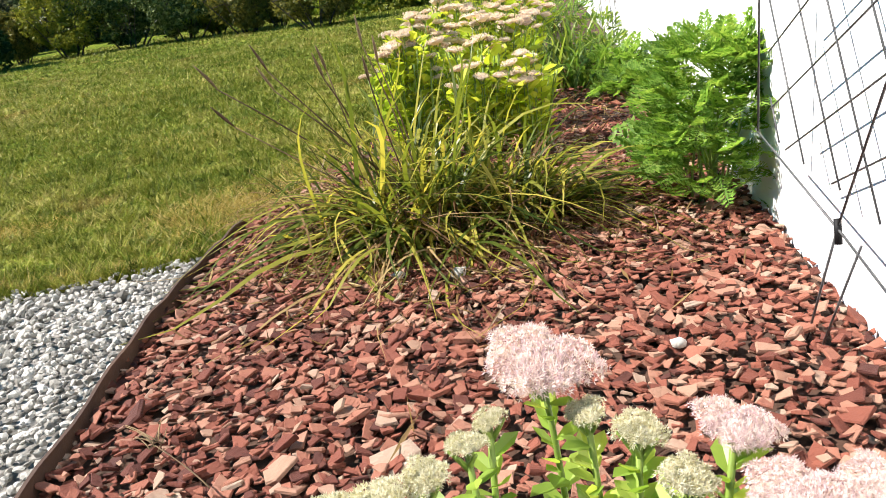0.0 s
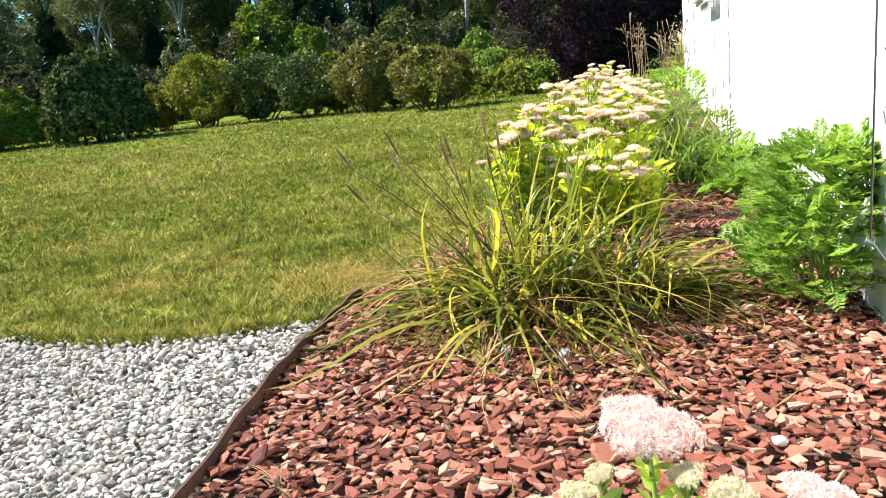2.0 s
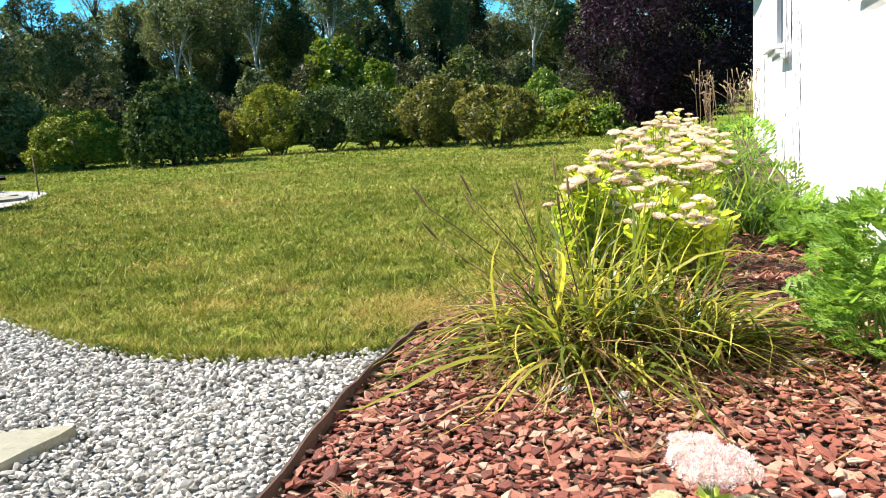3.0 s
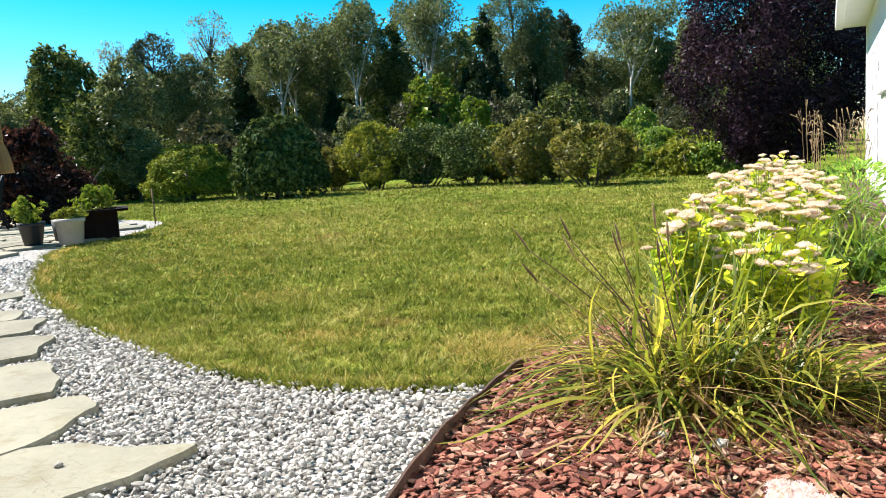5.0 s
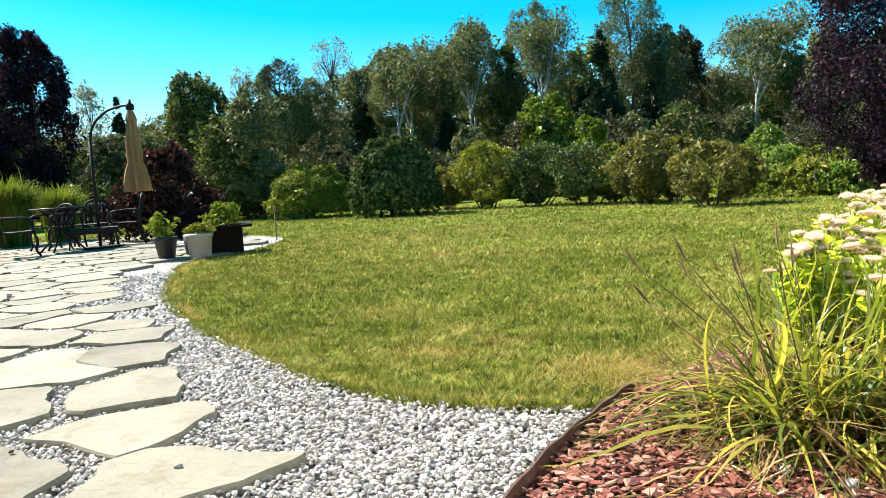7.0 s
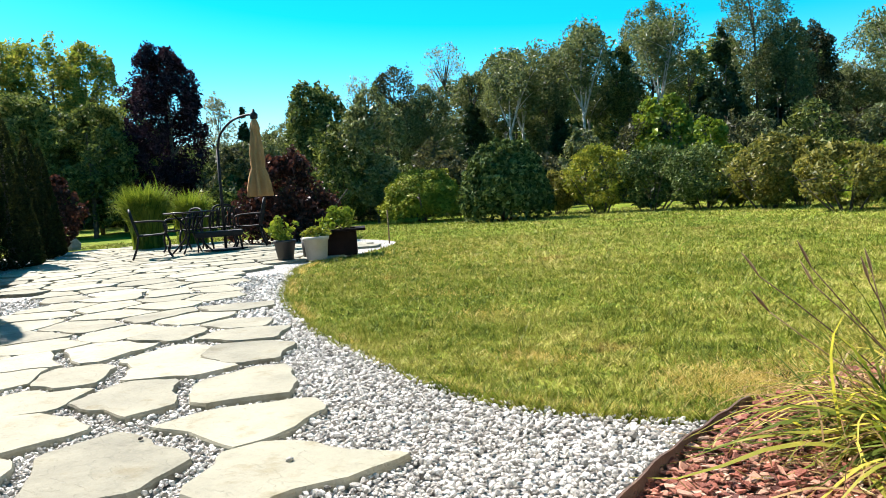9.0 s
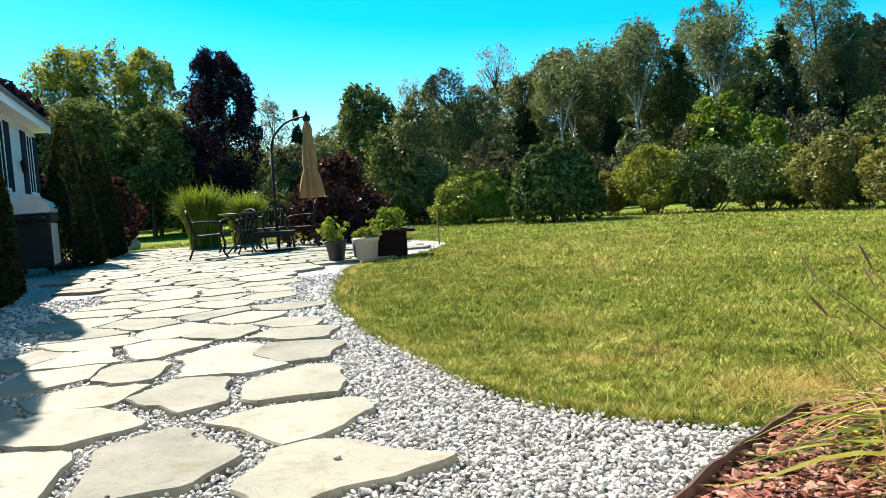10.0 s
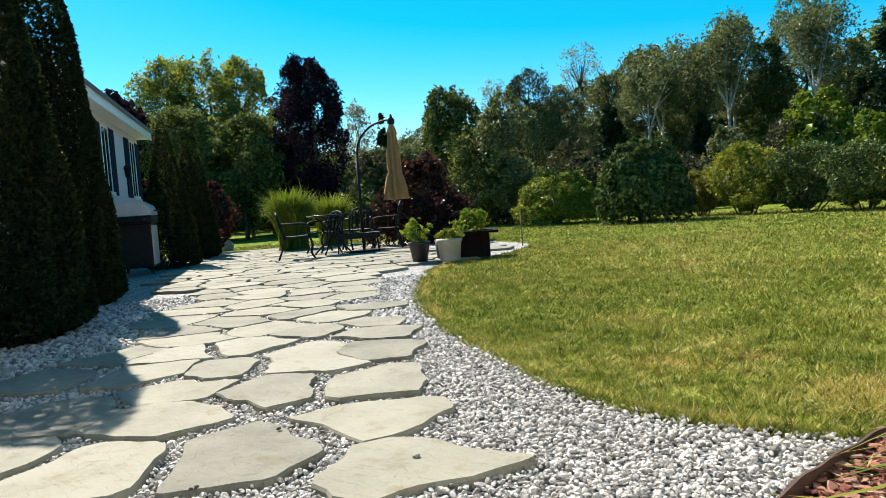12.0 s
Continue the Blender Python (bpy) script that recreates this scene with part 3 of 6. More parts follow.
def stone_seeds():
    r = np.random.default_rng(11)
    seeds = [np.array(s) for s in NEAR_STONES]
    lo, hi = STONE_AREA.min(0) - 1, STONE_AREA.max(0) + 1
    for _ in range(9000):
        p = r.uniform(lo, hi)
        if min(np.hypot(*(p - s)) for s in seeds) > 0.42:
            seeds.append(p)
    return np.array(seeds)


def clip_cell(seeds, i, gap):
    """The cell of seed i: the plot nearer to it than to any other, drawn in by gap."""
    poly = [np.array((math.cos(a), math.sin(a))) * 0.46 + seeds[i] for a in np.arange(6) * math.pi / 3 + 0.3 * i]
    d = np.hypot(*(seeds - seeds[i]).T)
    for j in np.argsort(d)[1:16]:
        n = (seeds[j] - seeds[i]) / d[j]
        lim = d[j] / 2 - gap
        out = []
        for a, b in zip(poly, poly[1:] + poly[:1]):
            da, db = (a - seeds[i]) @ n - lim, (b - seeds[i]) @ n - lim
            if da <= 0:
                out.append(a)
            if da * db < 0:
                out.append(a + (b - a) * da / (da - db))
        poly = out
    return poly


def worn_outline(poly, seed, step=0.07):
    """The cell's outline with cut corners and a broken edge."""
    p = np.array(poly)
    p = np.concatenate([np.stack([a * 0.9 + b * 0.1, a * 0.1 + b * 0.9]) for a, b in zip(p, np.roll(p, -1, 0))])
    out = []
    for a, b in zip(p, np.roll(p, -1, 0)):
        n = max(1, int(np.hypot(*(b - a)) / step))
        out += [a + (b - a) * k / n for k in range(n)]
    out = np.array(out)
    wave = np.array([[noise.noise(Vector((q[0] * 3.6, q[1] * 3.6, z))) * 0.07 + noise.noise(Vector((q[0] * 8.5, q[1] * 8.5, z + seed))) * 0.028 + noise.noise(Vector((q[0] * 13, q[1] * 13, z + seed))) * 0.016 for z in (1.5, 7.5)] for q in out])
    return out + wave


SEEDS = stone_seeds()
use = inside(STONE_AREA, SEEDS[:, 0], SEEDS[:, 1])
STONES = []
for i in np.where(use)[0]:
    reach = np.hypot(*SEEDS[i])
    q = worn_outline(clip_cell(SEEDS, i, 0.046 if reach < 3.4 else 0.036 if reach < 5 else 0.022), i)
    STONES.append(q + SEEDS[i] - q.mean(0) if i < len(NEAR_STONES) else q)
STONES = [q for q in STONES if len(q) > 5 and inside(gravel_poly, q[:, 0], q[:, 1]).all()]



def stone_mesh(outline, top):
    c = outline.mean(0)
    n = len(outline)
    inner = c + (outline - c) * 0.982
    z_top = np.array([top + 0.006 * noise.noise(Vector((x * 3, y * 3, 0))) for x, y in inner])
    v = [(*(p - c), 0) for p in outline] + [(*(p - c), top * 0.72) for p in outline] + [(*(p - c), z) for p, z in zip(inner, z_top)] + [(0, 0, top + 0.002)]
    bm = bmesh.new()
    vs = [bm.verts.new(q) for q in v]
    for k in range(n):
        j = (k + 1) % n
        bm.faces.new((vs[k], vs[j], vs[n + j], vs[n + k]))
        bm.faces.new((vs[n + k], vs[n + j], vs[2 * n + j], vs[2 * n + k]))
        bm.faces.new((vs[2 * n + k], vs[2 * n + j], vs[3 * n]))
    return bm_mesh("flagstone", bm, M["flag"]), c


paving = tagged(new("pavement"), "irregular buff flagstones laid in pale gravel", "paving", kind="structure")
far_v, far_f = [], []
for k, s in enumerate(sorted(STONES, key=lambda q: np.hypot(*q.mean(0)))):
    me, c = stone_mesh(s, 0.036 + random.uniform(-0.005, 0.005))
    if k < 300:
        part("flagstone", me, paving, "", Matrix.Translation((c[0], c[1], 0.006)))
    else:                                                # the far end of the patio, in one mesh
        far_f += [[i + len(far_v) for i in q.vertices] for q in me.polygons]
        far_v += [(v.co.x + c[0], v.co.y + c[1], v.co.z + 0.006) for v in me.vertices]
        bpy.data.meshes.remove(me)
if far_f:
    me = bpy.data.meshes.new("far_flagstones")
    me.from_pydata(far_v, [], far_f)
    me.materials.append(M["flag"])
    tagged(part("far_flagstones", me, paving, "flagstones at the far end of the patio"), kind="stuff")

# ---- loose stones ----
def chip_shape(r):
    """A worn flake: a flat uneven plate with a rounded rim; it lies on its open base."""
    k = int(r.integers(4, 7))
    a = np.sort(r.uniform(0, 2 * np.pi, k) * 0.2 + np.arange(k) * 2 * np.pi / k)
    mid = np.stack([np.cos(a), np.sin(a), np.zeros(k)], -1) * r.uniform(0.66, 1.18, (k, 1)) * 0.5
    lo, hi = mid * 0.92, mid * r.uniform(0.82, 0.97, (k, 1))
    slope = r.uniform(-0.3, 0.3, 2)
    lo[:, 2], mid[:, 2] = -0.25, r.uniform(-0.04, 0.1, k)
    hi[:, 2] = 0.21 + mid[:, :2] @ slope + r.uniform(-0.03, 0.03, k)
    v = np.concatenate([lo, mid, hi])
    f = []
    for i in range(k):
        j = (i + 1) % k
        f += [(i, j, k + j), (i, k + j, k + i), (k + i, k + j, 2 * k + j), (k + i, 2 * k + j, 2 * k + i)]
    f += [(2 * k, 2 * k + i, 2 * k + i + 1) for i in range(1, k - 1)]
    return v, np.array(f)


def pebble_shape(r):
    bm = bmesh.new()
    bmesh.ops.create_icosphere(bm, subdivisions=1, radius=0.5)
    v = np.array([q.co for q in bm.verts]) * r.uniform(0.72, 1.2, (len(bm.verts), 1))
    f = np.array([[q.index for q in p.verts] for p in bm.faces])
    bm.free()
    return v, f


def scatter(area_test, lo, hi, step, r, layers=1):
    """Uneven points at about step apart where area_test holds."""
    pts = []
    for _ in range(layers):
        gx, gy = np.meshgrid(np.arange(lo[0], hi[0], step), np.arange(lo[1], hi[1], step))
        p = np.stack([gx.ravel(), gy.ravel()], -1) + r.uniform(-0.5, 0.5, (gx.size, 2)) * step + r.uniform(0, step, 2)
        pts.append(p[area_test(p[:, 0], p[:, 1])])
    return np.concatenate(pts)


def stones(name, piece, shapes, pts, zs, sizes, tilt, mat, parent, near, label, category, r, smooth=False):
    """The 300 stones nearest to a spot as pieces of their own, the others in one mesh."""
    order = np.argsort(np.hypot(pts[:, 0] - near[0], pts[:, 1] - near[1]))
    pts, zs, sizes = pts[order], zs[order], sizes[order]
    n = len(pts)
    turns, pick = rotations(n, r, tilt), r.integers(0, len(shapes), n)
    places = np.concatenate([pts, zs[:, None]], 1)
    rest = bake(name, shapes, places[300:], turns[300:], sizes[300:], pick[300:], mat, smooth)
    o = part(name, rest, parent, label)
    tagged(o, category="", kind="stuff")
    meshes = [fast_mesh(piece, v, f, mat, smooth) for v, f in shapes]
    for i in range(min(300, n)):
        m = Matrix(turns[i].tolist()).to_4x4() @ Matrix.Diagonal((*sizes[i], 1))
        m.translation = places[i]
        part(piece, meshes[pick[i]], parent, "", m)


r = np.random.default_rng(3)
chips = [chip_shape(r) for _ in range(14)]
p = scatter(lambda x, y: inside(bed_poly, x, y) & (x < wall_x(y) - 0.01), (-0.8, 0.15), (1.6, 5.2), 0.0265, r, 2)
far_bed = p[:, 1] > 3.2
p = p[~far_bed | (r.uniform(0, 1, len(p)) < 0.3)]
n = len(p)
base = 0.018 + 0.016 * np.array([noise.noise(Vector((x * 2.5, y * 2.5, 3))) for x, y in p])
size = r.lognormal(0, 0.32, (n, 1)) * 0.028 * np.stack([r.uniform(0.85, 1.3, n), r.uniform(0.8, 1.1, n), r.uniform(0.22, 0.48, n)], -1)
stones("red_chips", "stone_chip", chips, p, base + r.uniform(0, 0.02, n), size, 0.62, M["chip"], bed, (0.15, 1.15), "loose red-brown slate chips", "stones", r)

r = np.random.default_rng(4)
pebbles = [pebble_shape(r) for _ in range(16)]


def open_gravel(x, y):
    ok = inside(gravel_poly, x, y)
    for s in STONES:
        c = s.mean(0)
        near = ok & (np.hypot(x - c[0], y - c[1]) < 0.7)
        if near.any():
            ok[near] &= ~inside(s, x[near], y[near])
    return ok


near_p = scatter(lambda x, y: (np.hypot(x + 0.3, y) < 4.6) & (np.hypot(x, y) > 1.2) & (y > 0.2) & open_gravel(x, y), (-4.6, 0.2), (-0.7, 4.6), 0.0202, r, 1)
mid_p = scatter(lambda x, y: (np.hypot(x + 0.3, y) >= 4.6) & (np.hypot(x, y) < 9) & open_gravel(x, y), (-9, 0.2), (-0.7, 8), 0.040, r, 1)
p = np.concatenate([near_p, mid_p])
n = len(p)
size = r.lognormal(0, 0.25, (n, 1)) * np.where(np.arange(n) < len(near_p), 0.0172, 0.034)[:, None] * np.stack([r.uniform(0.9, 1.5, n), r.uniform(0.7, 1.1, n), r.uniform(0.55, 0.9, n)], -1)
stones("gravel_stones", "pebble", pebbles, p, 0.012 + r.uniform(0, 0.014, n), size, 0.9, M["pebble"], gravel, (-1.3, 1.5), "loose white and grey crushed stones", "gravel", r)

# ---- lawn blades ----
lawn_poly = np.concatenate([LAWN_EDGE[::-1], EDGE[np.argmin(np.hypot(EDGE[:, 0] + 0.655, EDGE[:, 1] - 2.28)):], [(3.1, 40), (-45, 40), (-40, 14)]])


def blades(n, r):
    """Single blades of turf, close and fine near the bed, wider and sparser far off."""
    t = r.uniform(0, 1, n)
    rad = np.interp(t, [0, 0.22, 0.45, 0.68, 0.86, 1.0], [1.7, 3.2, 5.0, 8.5, 14.0, 25.0])
    az = np.radians(r.uniform(-12, 78, n))
    x, y = -rad * np.sin(az), rad * np.cos(az) - 0.2
    ok = inside(lawn_poly, x, y)
    x, y, rad = x[ok], y[ok], rad[ok]
    n = len(x)
    a, lean = r.uniform(0, 2 * np.pi, n), r.uniform(0.3, 1.4, n)
    lump = np.array([noise.noise(Vector((p, q, 0))) for p, q in zip((x * 6.5).tolist(), (y * 6.5).tolist())])
    h = 0.025 * (rad / 3) ** 0.2 * r.lognormal(0, 0.4, n) * np.clip(1 + 1.3 * lump, 0.35, 2)
    w = 0.0055 * (rad / 3) ** 0.95 * r.uniform(0.7, 1.4, n)
    b = r.uniform(0, 2 * np.pi, n)
    side = np.stack([np.cos(a) * w, np.sin(a) * w, np.zeros(n)], -1) / 2
    root = np.stack([x, y, np.zeros(n)], -1)
    tip = root + np.stack([np.cos(b) * lean * h, np.sin(b) * lean * h, h * (1.1 - 0.5 * lean)], -1)
    return np.stack([root - side, root + side, tip], 1).reshape(-1, 3)


r = np.random.default_rng(5)
bv = blades(620000, r)
edge_pts = LAWN_EDGE[np.hypot(LAWN_EDGE[:, 0], LAWN_EDGE[:, 1]) < 11]
k = r.integers(0, len(edge_pts) - 1, 9000)
q = edge_pts[k] + (edge_pts[k + 1] - edge_pts[k]) * r.uniform(0, 1, (9000, 1)) + r.normal(0, 0.02, (9000, 2))
h, a, b = 0.05 * r.lognormal(0, 0.35, 9000), r.uniform(0, 6.28, 9000), r.uniform(0, 6.28, 9000)
root = np.concatenate([q, np.zeros((9000, 1))], 1)
side = np.stack([np.cos(a), np.sin(a), 0 * a], -1) * 0.004
tip = root + np.stack([np.cos(b) * h * 0.7, np.sin(b) * h * 0.7, h * 0.8], -1)
bv = np.concatenate([bv, np.stack([root - side, root + side, tip], 1).reshape(-1, 3)])
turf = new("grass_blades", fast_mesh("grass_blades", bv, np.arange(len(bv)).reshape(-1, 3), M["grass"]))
tagged(turf, "short mown grass blades with dry patches", "grass", kind="stuff")

# dry, yellowed turf: a rim along the gravel and patches scalped by the mower
r = np.random.default_rng(6)
k = r.integers(0, len(edge_pts) - 1, 26000)
q = edge_pts[k] + (edge_pts[k + 1] - edge_pts[k]) * r.uniform(0, 1, (26000, 1)) + r.normal(0, 0.05, (26000, 2))
thin = np.array([noise.noise(Vector((a * 1.6, b * 1.6, 9))) for a, b in q]) > -0.05
spots = [q[thin]]
for x, y, n, sx, sy in ((-0.80, 2.84, 2600, 0.13, 0.15), (-0.6, 2.95, 1100, 0.1, 0.2), (-0.42, 3.6, 800, 0.1, 0.3), (-1.72, 3.0, 700, 0.13, 0.1), (-2.6, 4.1, 380, 0.2, 0.16), (-3.6, 5.0, 300, 0.3, 0.2), (-1.2, 4.6, 300, 0.3, 0.2), (-6.4, 9.6, 1500, 1.3, 1.1), (-5.0, 7.2, 1100, 0.9, 0.9), (-7.0, 11.0, 260, 0.7, 0.5), (-6.4, 9.0, 220, 0.5, 0.4), (-3.0, 8.0, 220, 0.7, 0.4)):
    spots.append(np.stack([r.normal(x, sx, n), r.normal(y, sy, n)], -1))
q = np.concatenate(spots)
q = q[inside(lawn_poly, q[:, 0], q[:, 1])]
n = len(q)
h, a, b = 0.036 * r.lognormal(0, 0.35, n), r.uniform(0, 6.28, n), r.uniform(0, 6.28, n)
w = 0.0028 * (np.hypot(q[:, 0], q[:, 1]) / 3) ** 0.9
root = np.concatenate([q, np.full((n, 1), 0.004)], 1)
side = np.stack([np.cos(a) * w, np.sin(a) * w, 0 * a], -1)
tip = root + np.stack([np.cos(b) * h * 0.9, np.sin(b) * h * 0.9, h * 0.55], -1)
dv = np.stack([root - side, root + side, tip], 1).reshape(-1, 3)
tagged(new("dry_grass", fast_mesh("dry_grass", dv, np.arange(len(dv)).reshape(-1, 3), M["dry_turf"])), "withered straw-coloured grass along the gravel and in patches", "grass", kind="stuff")


# ---- trees and shrubs ----
def leaf_quads(centres, size, r, up=0.3, long=1.6, fold=0.25):
    """A folded, pointed leaf at each centre."""
    n = len(centres)
    nor = r.normal(0, 1, (n, 3)) + (up if isinstance(up, np.ndarray) else [0, 0, up])
    nor /= np.linalg.norm(nor, axis=1, keepdims=True)
    u = np.cross(nor, r.normal(0, 1, (n, 3)))
    u /= np.linalg.norm(u, axis=1, keepdims=True)
    w = np.cross(nor, u)
    s = (size * r.lognormal(0, 0.25, n))[:, None]
    tip, butt = centres + u * s * long / 2, centres - u * s * long / 2
    a, b = centres + w * s / 2 + nor * s * fold, centres - w * s / 2 + nor * s * fold
    return np.stack([butt, a, tip, b], 1).reshape(-1, 3)


def leaf_tris(centres, size, r, up=0.3, long=1.6):
    """A pointed three-cornered leaf at each centre, for crowns far off."""
    n = len(centres)
    nor = r.normal(0, 1, (n, 3)) + (up if isinstance(up, np.ndarray) else [0, 0, up])
    nor /= np.linalg.norm(nor, axis=1, keepdims=True)
    u = np.cross(nor, r.normal(0, 1, (n, 3)))
    u /= np.linalg.norm(u, axis=1, keepdims=True)
    w = np.cross(nor, u)
    s = (size * r.lognormal(0, 0.28, n))[:, None]
    return np.stack([centres - u * s * long / 2, centres + w * s * 0.5, centres + u * s * long * 0.5 - w * s * 0.35], 1).reshape(-1, 3)


def lattice_noise(p, seed):
    """Smooth noise from 0 to 1 at the points p, one cell to the unit."""
    cell = np.floor(p).astype(np.int64)
    f = p - cell
    f = f * f * (3 - 2 * f)
    total = 0
    for corner in itertools.product((0, 1), repeat=3):
        q = cell + corner
        v = (q[:, 0] * 73856093) ^ (q[:, 1] * 19349663) ^ (q[:, 2] * 83492791) ^ (seed * 2654435761)
        v = (v ^ (v >> 13)) * 1274126177 & 0xFFFFFF
        total = total + v / 0xFFFFFF * np.prod(np.where(corner, f, 1 - f), axis=1)
    return total


def crown_points(n, width, base, top, r, shape="round", clumps=40, ragged=0.3):
    """Leaf places in uneven clumps that fill a crown from base to top."""
    h = top - base
    if shape in ("column", "spire"):
        t, a = 1 - np.sqrt(r.uniform(0, 1, n)), r.uniform(0, 2 * np.pi, n)
        lump = 1 + 0.06 * np.sin(5 * a + 9 * t) + 0.05 * np.sin(11 * a - 17 * t)
        rad = width / 2 * (1 - t) ** (0.45 if shape == "column" else 0.7) * np.clip(t * 9 + 0.75, 0, 1) * lump * (1 - np.abs(r.normal(0, 0.07, n)))
        p = np.stack([rad * np.cos(a), rad * np.sin(a), base + 0.03 + t * h], -1)
        return p, p[:20] * [0.5, 0.5, 1]
    if shape == "mound":
        d = r.normal(0, 1, (n, 3))
        d[:, 2] = np.abs(d[:, 2]) * 1.1 - 0.25
        d /= np.linalg.norm(d, axis=1, keepdims=True)
        lump = np.array([noise.noise(Vector(q) * 2.4 + Vector((base, top, width))) * 0.16 + noise.noise(Vector(q) * 6) * 0.14 for q in d])
        d = np.sign(d) * np.abs(d) ** 0.92
        p = d * ((1 + lump - np.abs(r.normal(0, 0.09, n))) * np.where(r.uniform(0, 1, n) < 0.28, r.uniform(0.45, 0.95, n), 1))[:, None] * [width / 2, width / 2, h * 0.72] + [0, 0, base + h * 0.28]
        p[:, 2] = np.abs(p[:, 2]) + 0.02
        return p, p[:30] * [0.6, 0.6, 0.8]
    m, seed = int(n * 2.1), int(r.integers(1, 9999))
    t, a = r.uniform(0, 1, m), r.uniform(0, 2 * np.pi, m)
    if shape == "cone":
        prof = np.clip(1.02 - t, 0.03, 1) ** 0.85
    elif shape == "tall":
        prof = np.clip(1 - ((t - 0.5) / 0.53) ** 2, 0.02, 1) ** 0.42
    elif shape == "dome":
        prof = np.sqrt(np.clip(1 - t ** 2.4, 0.03, 1))
    else:
        prof = np.sqrt(np.clip(1 - (2 * t - 1) ** 2, 0.08, 1))
    round_about = np.stack([np.cos(a) * 1.6 + 9, np.sin(a) * 1.6 + 9, t * 2.4 * max(1.0, h / width)], -1)
    swell = 1 + ragged * (1.2 if shape == "cone" else 3.4 if shape == "round" else 2.4) * (0.65 * lattice_noise(round_about, seed) + 0.35 * lattice_noise(round_about * 2.7, seed + 1) - 0.5)
    rad = prof * width / 2 * swell * r.uniform(0.02, 1, m) ** 0.4
    rise = 1 + 0.16 * (lattice_noise(round_about * [1.3, 1.3, 0] + 40, seed + 2) - 0.5) * t
    p = np.stack([rad * np.cos(a), rad * np.sin(a), base + t * h * rise], -1)
    cell = 0.15 * width + 0.08                          # leaves gather in clumps of this size, with gaps between
    thick = lattice_noise(p / cell + 50, seed + 3) + 0.55 * lattice_noise(p / cell * 2.6 + 50, seed + 4)
    p = p[np.argsort(-thick)[:n]] + r.normal(0, 0.015 * width, (n, 3))
    c = p[r.integers(0, n, clumps)] * [0.9, 0.9, 1]
    p[:, 2] = np.clip(p[:, 2], max(base * 0.85, 0.03), None)
    return p, c


def limb(a, b, r, bend=0.12, n=5):
    a, b = np.array(a, float), np.array(b, float)
    L = np.linalg.norm(b - a)
    s = np.linspace(0, 1, n)[:, None]
    side = r.normal(0, 1, 3) * bend * L
    return a + (b - a) * s + side * (s * (1 - s)) + np.array([0, 0, 0.1 * L]) * (s * (1 - s))


def tree(name, label, category, az, dist, top, width, base, leaf, n, seed, shape="tall", mat="wood_green", bark="bark", trunk=0.09, limbs=7, clumps=40, stems=1, xy=None, group="", up=0.3, far=False):
    """A tree or shrub: trunk with limbs, and a crown of single leaves in clumps."""
    r = np.random.default_rng(seed)
    x, y = xy if xy else (-dist * math.sin(radians(az)), dist * math.cos(radians(az)) - 0.27)
    ob = empty(name, x, y, 0, label=label, category=category, group=group)
    p, c = crown_points(n, width, base, top, r, shape, clumps)
    runs = []
    for s in range(stems):
        off = r.normal(0, 1, 2) * (0.25 * width if stems > 1 else 0.03 * width)
        foot = np.append(off * 0.25, -0.05)
        end = np.append(off, base + (top - base) * (0.8 if stems == 1 else 0.55))
        line = limb(foot, end, r, 0.06, 7)
        runs.append((line, np.linspace(trunk, trunk * 0.3, 7)))
        for j in r.integers(0, len(c), max(1, limbs // stems)):
            k = int(np.clip(np.searchsorted(line[:, 2], c[j][2] * 0.72), 1, 5))
            runs.append((limb(line[k], c[j], r), np.linspace(trunk * 0.5, trunk * 0.14, 5)))
    part("trunk", tubes_mesh("trunk", runs, M[bark], 6), ob)
    out = p - [0, 0, base + (top - base) * 0.42]         # leaves face outwards, to the light
    up = out / np.linalg.norm(out, axis=1, keepdims=True) * (0.8 if shape == "mound" else 0.5 if shape in ("column", "spire") else 0.45) + [0, 0, up]
    v, corners = (leaf_tris(p, leaf, r, up), 3) if far else (leaf_quads(p, leaf, r, up), 4)
    part("crown", fast_mesh("crown", v, np.arange(len(v)).reshape(-1, corners), M[mat]), ob)
    return ob


